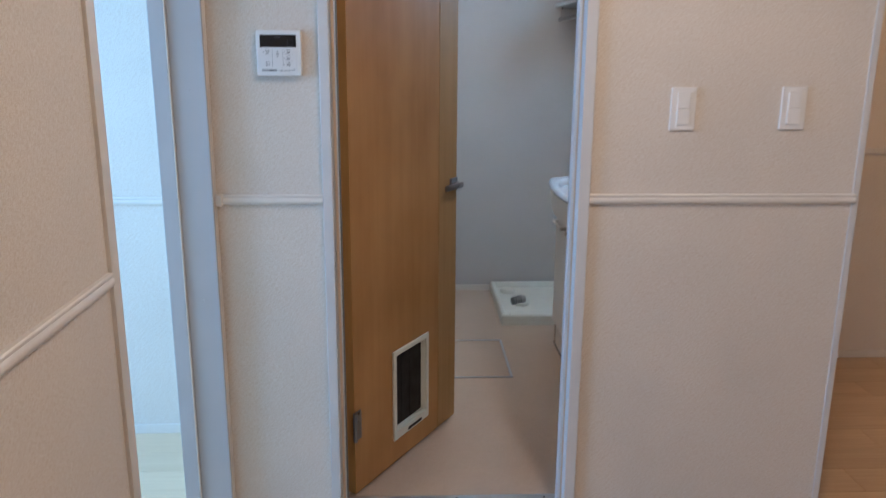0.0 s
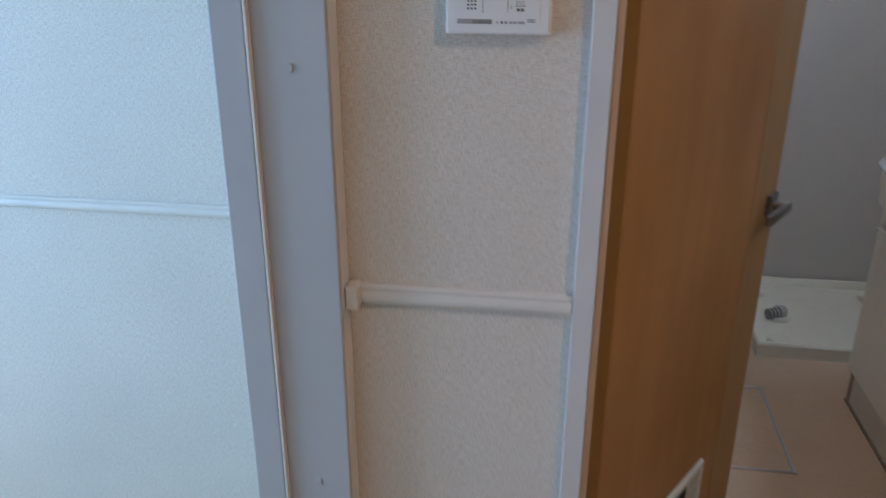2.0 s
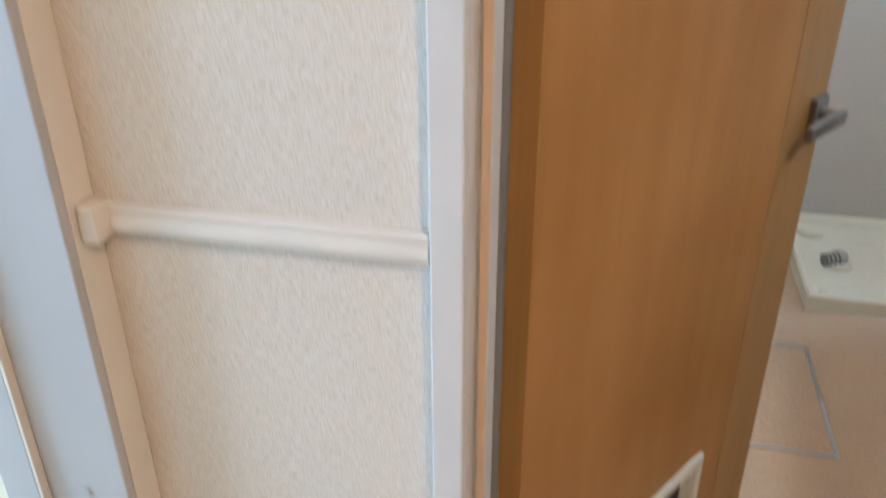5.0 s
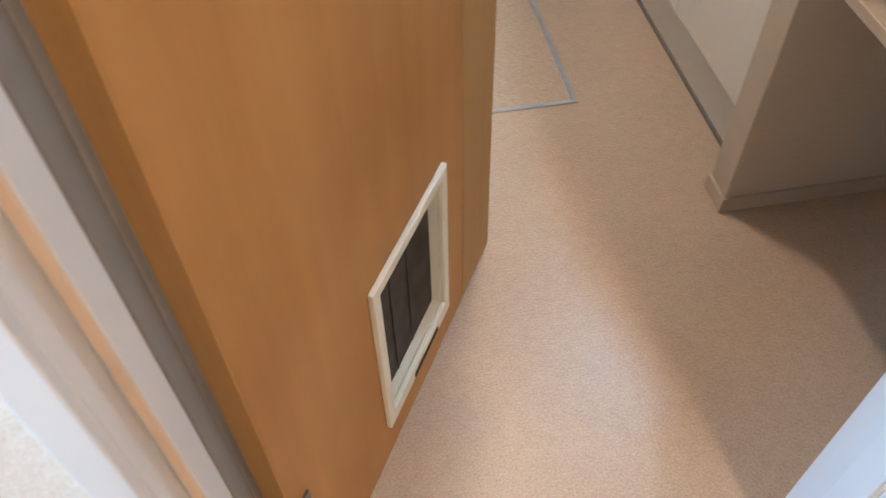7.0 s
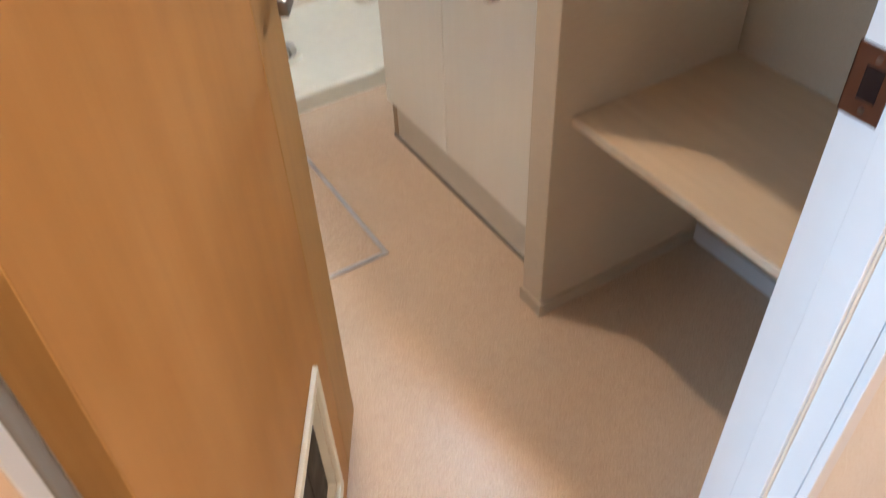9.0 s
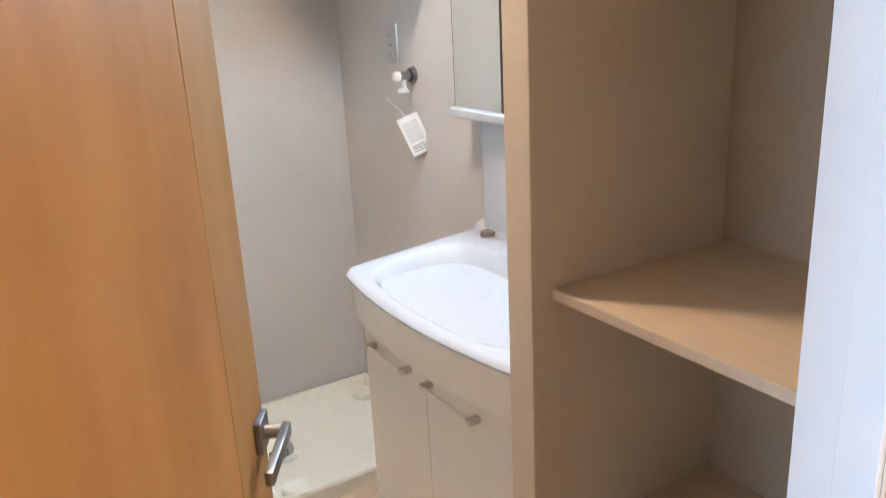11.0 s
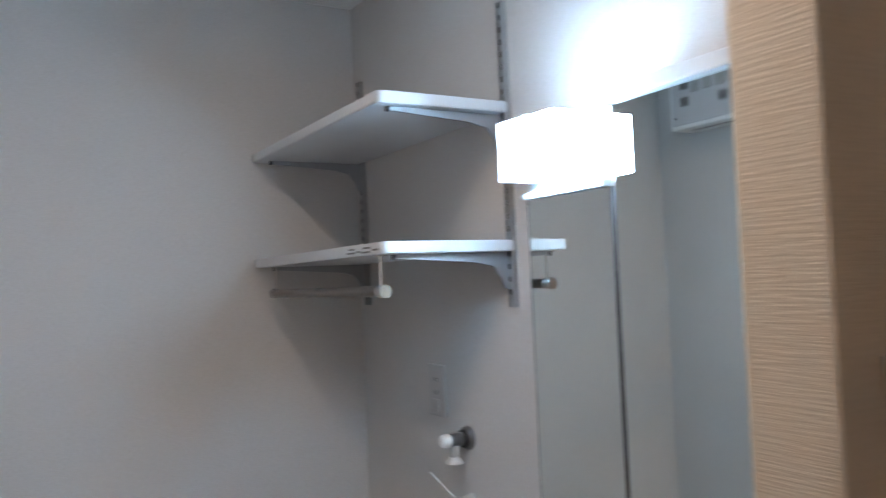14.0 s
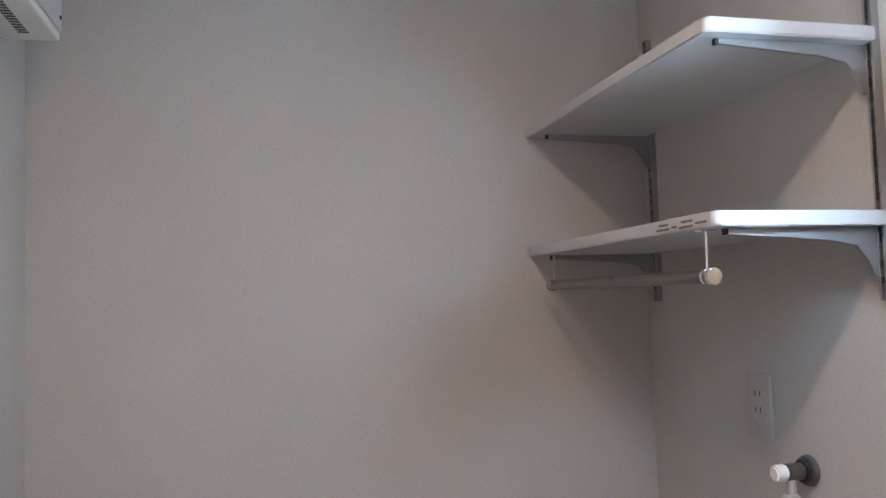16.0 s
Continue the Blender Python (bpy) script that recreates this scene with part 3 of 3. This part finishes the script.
# ---- closet shelves ----
for z, th in ((0.518, 0.019), (1.024, 0.019), (1.568, 0.023)):
    s = thing("closet_shelf", "pale wooden closet shelf with a light front edge", "shelf", group="shelves in the closet")
    part("board", B(((0.620, WT + 0.006, z - th), (XB - 0.001, PA - 0.001, z)), bevel=0.0015), SHELF, s)
    part("front_edge", B(((0.616, WT + 0.006, z - th + 0.0002), (0.6195, PA - 0.001, z - 0.0003)), bevel=0.001), EDGE, s, "pale edge band")
    for x in (0.640 if z < 1.5 else 0.72, XB - 0.08):
        part("shelf_pin", tube(bmesh.new(), (x, PA, z - th - 0.004), (x, PA - 0.010, z - th - 0.004), 0.004, 12), COPPER, s, "brown shelf pin")
        part("shelf_pin", tube(bmesh.new(), (x, WT, z - th - 0.004), (x, WT + 0.010, z - th - 0.004), 0.004, 12), COPPER, s)

# ---- vanity ----
VY0, VY1, VX, VZ = PB + 0.004, 1.542, 0.636, 0.845
van = thing("vanity_cabinet", "cream laminate vanity cabinet with two doors and bar handles", "cabinet")
part("body", B(((VX + 0.02, VY0 + 0.002, 0.118), (XW - 0.002, VY1 - 0.006, 0.70)), bevel=0.001), CREAM, van)
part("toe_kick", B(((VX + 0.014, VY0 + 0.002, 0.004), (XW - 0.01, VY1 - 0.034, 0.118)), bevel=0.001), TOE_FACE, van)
# dark notch at the plinth's far end, drawn as a brown strip
part("toe_end", B(((VX + 0.012, VY1 - 0.0335, 0.004), (XW - 0.01, VY1 - 0.012, 0.1175)), bevel=0.001), TOE_END, van, "brown strip for the dark notch at the plinth's end")
part("toe_foot_shade", B(((VX + 0.008, VY0 + 0.002, 0.0), (VX + 0.0135, VY1 - 0.012, 0.010))), TOE, van)
for y0, y1, a, c in ((1.2170, VY1 - 0.006, 1.278, 1.483), (VY0 + 0.002, 1.2140, 0.982, 1.202)):
    d = part("door", B(((VX, y0, 0.125), (VX + 0.0185, y1, 0.706)), bevel=0.0015), CREAM, van)
    hd = part("handle", tube(bmesh.new(), (VX - 0.026, a, 0.645), (VX - 0.026, c, 0.645), 0.0045, 14, bevel=0.001), CREAM, d, "slim pale bar handle")
    for y in (a + 0.012, c - 0.012):
        part("post", B(((VX - 0.030, y - 0.009, 0.638), (VX, y + 0.009, 0.652)), bevel=0.002), POST, hd)


def front(v):
    """Bowed front of the basin with a rounded far corner; v runs along the wall."""
    v = min(1, max(0, v))
    k = max(0.0, (v - 0.945) / 0.055)
    return 0.597 - 0.043 * math.sin(math.pi * v) ** 0.8 + 0.030 * (1 - math.sqrt(max(0.0, 1 - k * k)))


def basin_mesh():
    """Bowed rim, flat back deck and a sloping bowl, as one thick shell."""
    bm = bmesh.new()
    N, M = 44, 84

    def top(u, v):
        x = front(v) + (XW - 0.004 - front(v)) * u
        y = VY0 + (VY1 + 0.006 - VY0) * v
        a = (u - 0.42) / 0.335
        b = (v - 0.5) / 0.42
        r = (abs(a) ** 4.5 + abs(b) ** 4.5) ** (1 / 4.5)
        s = min(1, max(0, (1.06 - r) / 0.46))
        s = s * s * (3 - 2 * s)
        z = VZ - 0.150 * s + 0.036 * u * (1 - s)
        e = min(u * 0.45, v * 0.75, (1 - v) * 0.75)
        if e < 0.012:
            z -= 0.010 * (1 - e / 0.012) ** 2
        if u > 0.90:
            z += 0.020 * min(1, (u - 0.90) / 0.03)
        return (x, y, z)

    T = [[bm.verts.new(top((i / N) ** 1.15, j / M)) for j in range(M + 1)] for i in range(N + 1)]
    for i in range(N):
        for j in range(M):
            bm.faces.new((T[i][j], T[i + 1][j], T[i + 1][j + 1], T[i][j + 1]))
    ring = [T[0][j] for j in range(M + 1)] + [T[i][M] for i in range(1, N + 1)] + [T[N][j] for j in range(M - 1, -1, -1)] + [T[i][0] for i in range(N - 1, 0, -1)]
    prev = ring
    for dz, inset in ((-0.010, 0.0), (-0.018, 0.003), (-0.021, 0.012)):
        cur = []
        for v in ring:
            x, y = v.co.x, v.co.y
            k = max(0.0, min(1.0, (XW - 0.02 - x) / 0.40))
            cur.append(bm.verts.new((x + inset * k, y - (0.01 * inset / 0.03 if y > VY1 else 0), VZ + dz)))
        for i in range(len(ring)):
            j = (i + 1) % len(ring)
            bm.faces.new((prev[i], prev[j], cur[j], cur[i]))
        prev = cur
    bm.faces.new(prev)
    bmesh.ops.recalc_face_normals(bm, faces=bm.faces[:])
    return bm


ap = [(front(i / 60) + 0.008, VY0 + 0.001 + (VY1 + 0.001 - VY0) * i / 60) for i in range(61)]
bm = bmesh.new()
loops = []
for z, dx in ((0.708, 0.024), (0.716, 0.012), (0.770, 0.003), (0.826, 0.0)):
    loops.append([bm.verts.new((x + dx, y, z)) for x, y in ap] + [bm.verts.new((XW - 0.003, VY1 + 0.002, z)), bm.verts.new((XW - 0.003, VY0 + 0.001, z))])
for a, b in zip(loops, loops[1:]):
    for i in range(len(a)):
        j = (i + 1) % len(a)
        bm.faces.new((a[i], a[j], b[j], b[i]))
bm.faces.new(loops[0])
bmesh.ops.recalc_face_normals(bm, faces=bm.faces[:])
part("apron", bm, CREAM, van, "cream bowed apron under the basin", True)
wb = thing("wash_basin", "glossy white bow-fronted wash basin on the vanity", "basin")
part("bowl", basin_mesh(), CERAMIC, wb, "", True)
part("drain", tube(bmesh.new(), (0.80, 1.17, VZ - 0.1515), (0.80, 1.17, VZ - 0.146), 0.024, 24), CHROME, wb)
part("overflow", tube(bmesh.new(), (0.622, 0.86, 0.822), (0.630, 0.86, 0.820), 0.008, 14), DARK, wb)
part("soap_dish", tube(bmesh.new(), (0.993, 1.455, VZ + 0.026), (0.993, 1.455, VZ + 0.044), 0.024, 24, 0.021), RIB, wb, "grey round insert on the deck")
bs = thing("vanity_back_panel", "white moulded back panel over the basin", "panel")
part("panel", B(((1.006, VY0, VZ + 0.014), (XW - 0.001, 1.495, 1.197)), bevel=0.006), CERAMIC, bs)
fa = part("spout_base", tube(bmesh.new(), (0.972, 1.17, VZ + 0.012), (0.972, 1.17, VZ + 0.05), 0.024, 24, 0.02), CHROME, bs)
part("spout", tube(bmesh.new(), (0.972, 1.17, VZ + 0.05), (0.86, 1.17, VZ + 0.13), 0.013, 18), CHROME, fa, "", True)

# mirror cabinet and lamp
MX = 0.962
mc = thing("mirror_cabinet", "white wall mirror cabinet with a narrow and a wide mirror", "mirror cabinet")
part("body", B(((MX + 0.006, VY0, 1.222), (XW - 0.001, 1.547, 1.884)), bevel=0.002), WHITE_BOARD, mc)
part("top_panel", B(((MX - 0.012, VY0, 1.885), (XW - 0.001, 1.328, 1.909)), bevel=0.003), WHITE_BOARD, mc)
part("tray", B(((0.946, VY0, 1.197), (XW - 0.001, 1.556, 1.2215)), bevel=0.004), CERAMIC, mc)
part("mirror", B(((MX, 1.336, 1.224), (MX + 0.005, 1.546, 1.760))), MIRROR, mc, "narrow mirror")
part("mirror", B(((MX, VY0 + 0.002, 1.224), (MX + 0.005, 1.326, 1.884))), MIRROR, mc, "wide mirror")
part("mirror_edge", B(((MX + 0.001, 1.3265, 1.224), (MX + 0.006, 1.3355, 1.760))), DARK, mc, "dark gap between the mirrors")
part("mirror_edge", B(((MX + 0.0005, 1.5462, 1.224), (MX + 0.0055, 1.5492, 1.760))), DARK, mc, "dark edge of the narrow mirror")
part("lower_strip", B(((MX - 0.012, 1.338, 1.7605), (MX + 0.006, 1.546, 1.772)), bevel=0.002), WHITE_BOARD, mc)
vl = thing("vanity_lamp", "lit white box-shaped lamp over the narrow mirror", "lamp")
# unseen plate added at the far end to cut light on the shelves
part("end_blocker", B(((0.880, 1.511, 1.786), (MX - 0.002, 1.515, 1.884))), WHITE_BOARD, vl, "added white plate keeping lamp light off the shelves")
part("diffuser", B(((0.881, 1.366, 1.787), (MX - 0.002, 1.5108, 1.883)), bevel=0.006, seg=3), LAMP, vl, "glowing white diffuser", True)
# plate added over half the top to limit the glow on the wall
part("top_blocker", B(((0.880, 1.436, 1.8835), (MX - 0.002, 1.515, 1.8865)), bevel=0.0008), WHITE_BOARD, vl, "added white plate cutting the glow on the wall above")
part("lamp_base", B(((MX - 0.0015, 1.375, 1.798), (MX + 0.0055, 1.50, 1.868))), WHITE_BOARD, vl)

# ---- shelves over the washing-machine pan ----
UX, UY0 = 0.750, 1.696
for y in (1.713, 2.396):
    st = thing("shelf_standard", "pale slotted steel shelf standard on the wall", "shelf track", group="shelf standards")
    z0, z1 = 1.568, 2.180
    for y0, y1 in ((y - 0.0085, y - 0.0035), (y + 0.0035, y + 0.0085)):
        part("flange", B(((XW - 0.014, y0, z0), (XW, y1, z1)), bevel=0.0006), STANDARD, st)
    part("back", B(((XW - 0.004, y - 0.0034, z0), (XW, y + 0.0034, z1))), STANDARD, st)
    bmw = bmesh.new()
    k = int((z1 - z0) / 0.025)
    for i in range(k):
        zz = z0 + 0.012 + i * 0.025
        box(bmw, (XW - 0.0138, y - 0.0035, zz + 0.013), (XW - 0.004, y + 0.0035, zz + 0.023))
    part("web", bmw, DARK, st)


def bracket(y, z, parent):
    """Tapered shelf bracket under the board whose underside is at z."""
    pts = [(0.786, z - 0.001), (XW - 0.014, z - 0.001), (XW - 0.014, z - 0.075), (XW - 0.022, z - 0.072), (XW - 0.030, z - 0.052), (XW - 0.050, z - 0.028), (XW - 0.09, z - 0.020), (0.786, z - 0.009)]
    part("bracket", prism(bmesh.new(), pts, 1, y - 0.0035, y + 0.0035), BRACKET, parent, "tapered pale steel bracket")
    part("bracket_tip", B(((0.779, y - 0.004, z - 0.011), (0.7855, y + 0.004, z - 0.0015)), bevel=0.001), DARK, parent)


for z, kind in ((1.975, "upper"), (1.701, "lower")):
    s = thing("wall_shelf", "white board shelf on steel brackets" + (" with a hanging rod below" if kind == "lower" else ""), "shelf", group="shelves over the washing-machine pan")
    cr = 0.014
    outline = [(UX + cr - cr * math.sin(a), UY0 + cr - cr * math.cos(a)) for a in [i * math.pi / 12 for i in range(7)]] + [(UX, YF - 0.004), (XW - 0.016, YF - 0.004), (XW - 0.016, UY0)]
    bm = prism(bmesh.new(), outline, 2, z - 0.022, z)
    bmesh.ops.bevel(bm, geom=[e for e in bm.edges if abs(e.verts[0].co.z - e.verts[1].co.z) < 1e-6], offset=0.002, segments=2, affect="EDGES")
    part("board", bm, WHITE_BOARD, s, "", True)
    for y in (1.722, 2.396):
        bracket(y, z - 0.022, s)
    if kind == "lower":
        for y0, y1, zz in ((1.716, 1.745, 0.007), (1.752, 1.790, 0.004), (1.752, 1.784, 0.012), (1.795, 1.812, 0.0065), (1.818, 1.858, 0.005), (1.822, 1.850, 0.012)):
            part("printing", B(((UX - 0.0004, y0, z - 0.022 + zz), (UX + 0.0004, y1, z - 0.022 + zz + 0.0035))), INK, s)
        part("tape", B(((0.80, UY0 + 0.004, z - 0.0232), (0.87, UY0 + 0.018, z - 0.0222))), CARD, s)
rod = thing("hanging_rod", "steel hanging rod on two wire hooks under the shelf", "rod")
part("rod", tube(bmesh.new(), (0.769, 1.740, 1.611), (0.769, 2.364, 1.611), 0.0105, 24), ROD, rod, "", True)
for y in (1.736, 2.368):
    part("cap", tube(bmesh.new(), (0.769, y - 0.004, 1.611), (0.769, y + 0.004, 1.611), 0.0125, 24, bevel=0.001), CHROME, rod, "round end cap", True)
for y in (1.750, 2.348):
    hk = bmesh.new()
    tube(hk, (0.769, y, 1.621), (0.769, y, 1.678), 0.0024, 10)
    box(hk, (0.757, y - 0.008, 1.676), (0.781, y + 0.008, 1.6785))
    tube(hk, (0.769, y - 0.003, 1.611), (0.769, y + 0.003, 1.611), 0.0122, 20)
    part("hook", hk, CHROME, rod)

# ---- wall fittings in the washroom ----
ot = thing("power_outlet", "white wall socket plate with an earth terminal", "outlet")
part("plate", B(((XW - 0.008, 2.003, 1.312), (XW, 2.075, 1.432)), bevel=0.003), PLATE, ot)
for z in (1.397, 1.367):
    for y in (2.032, 2.046):
        part("socket_hole", B(((XW - 0.0086, y - 0.001, z - 0.005), (XW - 0.0078, y + 0.001, z + 0.005))), DARK, ot)
part("earth_cover", B(((XW - 0.0105, 2.025, 1.324), (XW - 0.0075, 2.053, 1.352)), bevel=0.0015), PLATE, ot)
part("earth_mark", prism(bmesh.new(), [(2.031, 1.330), (2.047, 1.330), (2.039, 1.346)], 0, XW - 0.0109, XW - 0.0104), GREY_PL, ot)

TY, TZ = 1.915, 1.280
tp = thing("washing_machine_tap", "chrome wall tap with a white hose nipple", "tap")
part("flange", tube(bmesh.new(), (XW, TY, TZ), (XW - 0.012, TY, TZ), 0.027, 28, 0.024, 0.002), SATIN, tp, "", True)
part("collar", tube(bmesh.new(), (XW - 0.0125, TY, TZ), (XW - 0.0185, TY, TZ), 0.0205, 28, 0.0195, 0.0015), DARK, tp, "dark ring behind the tap body", True)
part("body", tube(bmesh.new(), (XW - 0.012, TY, TZ), (XW - 0.050, TY, TZ), 0.0145, 24, bevel=0.002), SATIN, tp, "", True)
part("knob", tube(bmesh.new(), (XW - 0.050, TY, TZ), (XW - 0.072, TY, TZ), 0.0155, 20, 0.013, 0.003), WHITE_PL, tp, "white knob", True)
bm = tube(bmesh.new(), (XW - 0.040, TY, TZ - 0.012), (XW - 0.040, TY, TZ - 0.038), 0.0095, 20)
tube(bm, (XW - 0.040, TY, TZ - 0.036), (XW - 0.040, TY, TZ - 0.049), 0.011, 24, 0.020)
part("nipple", bm, PLATE, tp, "white hose nipple", True)
tg = thing("paper_tag", "white instruction card hanging tilted from the tap", "tag", pose(XW - 0.050, TY - 0.025, TZ - 0.120, 0, -23, -31))
part("card", B(((-0.034, -0.0006, -0.125), (0.034, 0.0006, 0.0)), bevel=0.0004), CARD, tg)
part("folded_sheets", B(((-0.032, 0.0008, -0.122), (0.036, 0.0060, -0.003)), bevel=0.001), PLATE, tg, "folded sheets behind the card")
part("printing", B(((-0.024, -0.0012, -0.085), (0.024, -0.0006, -0.018))), plain("pale_print", (0.58, 0.57, 0.55), 0.7), tg)
for z in (-0.098, -0.106, -0.114):
    part("lettering", B(((-0.024, -0.0012, z), (0.020, -0.0006, z + 0.003))), INK, tg)
part("string", tube(bmesh.new(), (0.0, 0.0, -0.004), (-0.030, 0.0, 0.078), 0.0009, 6), CARD, tg)

cu = thing("circuit_breaker_box", "white plastic breaker box high on the wall", "breaker box")
part("case", B(((XLW, 1.94, 2.088), (-0.211, 2.300, 2.345)), bevel=0.005), WHITE_PL, cu)
part("cover", B(((-0.2109, 1.955, 2.101), (-0.205, 2.287, 2.333)), bevel=0.002), WHITE_BOARD, cu)
for i in range(20):
    part("vent_slot", B(((-0.270, 1.99 + i * 0.0135, 2.0873), (-0.252, 1.998 + i * 0.0135, 2.0884))), DARK, cu)
for y in (2.02, 2.07, 2.12, 2.17):
    part("breaker", B(((-0.205, y, 2.20), (-0.200, y + 0.032, 2.27)), bevel=0.001), GREY_PL, cu)
for y, z in ((2.215, 2.16), (2.215, 2.215), (2.06, 2.15)):
    part("label_print", B(((-0.2052, y, z), (-0.2045, y + 0.035, z + 0.03))), INK, cu)
part("screw", tube(bmesh.new(), (-0.205, 2.272, 2.125), (-0.2025, 2.272, 2.125), 0.004, 10), DARK, cu)

# ---- washing-machine pan ----
pn = thing("washing_machine_pan", "ivory plastic washing-machine pan with raised rim", "drain pan")
PNX0, PNX1, PNY0, PNY1 = 0.411, XW - 0.004, 1.794, YF - 0.008
bm = bmesh.new()
prev = None
for inset, z in ((0.0, 0.0), (0.0, 0.050), (0.006, 0.058), (0.020, 0.058), (0.026, 0.050), (0.032, 0.026), (0.042, 0.022)):
    cur = [bm.verts.new((x, y, z)) for x, y in ((PNX0 + inset, PNY0 + inset), (PNX1 - inset, PNY0 + inset), (PNX1 - inset, PNY1 - inset), (PNX0 + inset, PNY1 - inset))]
    if prev:
        for i in range(4):
            bm.faces.new((prev[i], prev[(i + 1) % 4], cur[(i + 1) % 4], cur[i]))
    prev = cur
bm.faces.new(prev)
part("tray", bm, IVORY, pn, "", True)
for x, y in ((0.505, 2.325), (0.97, 2.325), (0.97, 1.87), (0.505, 1.87)):
    part("foot_pad", tube(bmesh.new(), (x, y, 0.022), (x, y, 0.046), 0.047, 32, 0.043, 0.004), IVORY, pn, "", True)
dr = part("drain_trap", tube(bmesh.new(), (0.555, 2.09, 0.022), (0.555, 2.09, 0.040), 0.048, 32, 0.044, 0.003), IVORY, pn, "", True)
part("elbow", tube(bmesh.new(), (0.555, 2.09, 0.036), (0.555, 2.09, 0.072), 0.030, 24, 0.026, 0.004), GREY_PL, dr, "grey drain elbow", True)
part("hose_nozzle", tube(bmesh.new(), (0.575, 2.085, 0.058), (0.505, 2.06, 0.052), 0.019, 20, 0.016, 0.003), GREY_PL, dr, "ribbed grey hose nozzle", True)
for i in range(4):
    f0 = i * 0.014
    part("rib", tube(bmesh.new(), (0.548 - f0, 2.0754 - f0 * 0.36, 0.0555 - f0 * 0.086), (0.543 - f0, 2.0736 - f0 * 0.36, 0.055 - f0 * 0.086), 0.0225, 20), RIB, dr)

# floor hatch
ha = tagged(new("floor_hatch"), "underfloor hatch in a thin aluminium frame", "floor hatch", kind="structure")
HX0, HX1, HY0, HY1, HW = -0.11, 0.384, 1.091, 1.572, 0.011
part("frame", B(((HX0, HY0, 0.0), (HX1, HY0 + HW, 0.0035)), ((HX0, HY1 - HW, 0.0), (HX1, HY1, 0.0035)), ((HX0, HY0 + HW, 0.0), (HX0 + HW, HY1 - HW, 0.0035)), ((HX1 - HW, HY0 + HW, 0.0), (HX1, HY1 - HW, 0.0035))), ALU, ha)
part("lid", B(((HX0 + HW, HY0 + HW, 0.0), (HX1 - HW, HY1 - HW, 0.0015))), VINYL, ha)


# ---- floor planks, last ----
def planks(floor_name, x0, x1, y0, y1, label, mat=PLANK):
    fl = tagged(new(floor_name), label, "floor", kind="structure")
    W_, L_ = 0.15, 0.91
    full = mesh_of("plank", B(((0.0006, 0.0006, -0.011), (L_ - 0.0006, W_ - 0.0006, 0.0)), bevel=0.0008, seg=1), mat)
    r = random.Random(4)
    j = 0
    y = y1
    while y > y0 + 1e-6:
        w = min(W_, y - y0)
        x = x0 - [0.0, 0.45, 0.22, 0.68][j % 4]
        while x < x1 - 1e-6:
            a, b = max(x, x0), min(x + L_, x1)
            if b - a > 0.004:
                if abs(b - a - L_) < 1e-6 and abs(w - W_) < 1e-6:
                    ob = new("plank", full)
                else:
                    ob = new("plank", mesh_of("plank", B(((0.0006, 0.0006, -0.011), (b - a - 0.0006, w - 0.0006, 0.0)), bevel=0.0008, seg=1), mat))
                ob.location = (a, y - w, 0)
                ob.parent = fl
            x += L_
        y -= W_
        j += 1


planks("floor_hall", XC - 0.008, 3.0, -3.4, 0.0, "pale oak plank floor of the hall")
planks("floor_alcove", XO, 3.0, 0.0, 1.30, "oak plank floor of the side passage")
planks("floor_doorway", XL, XR, 0.0, 0.072, "oak floor strip in the doorway")
planks("floor_room", -3.0, -0.75, -2.5, 0.60, "oak plank floor of the bright room, paled for strong daylight", PLANK_PALE)
planks("floor_opening", -0.75, XC - 0.008, -0.777, YC, "oak floor strip in the opening")
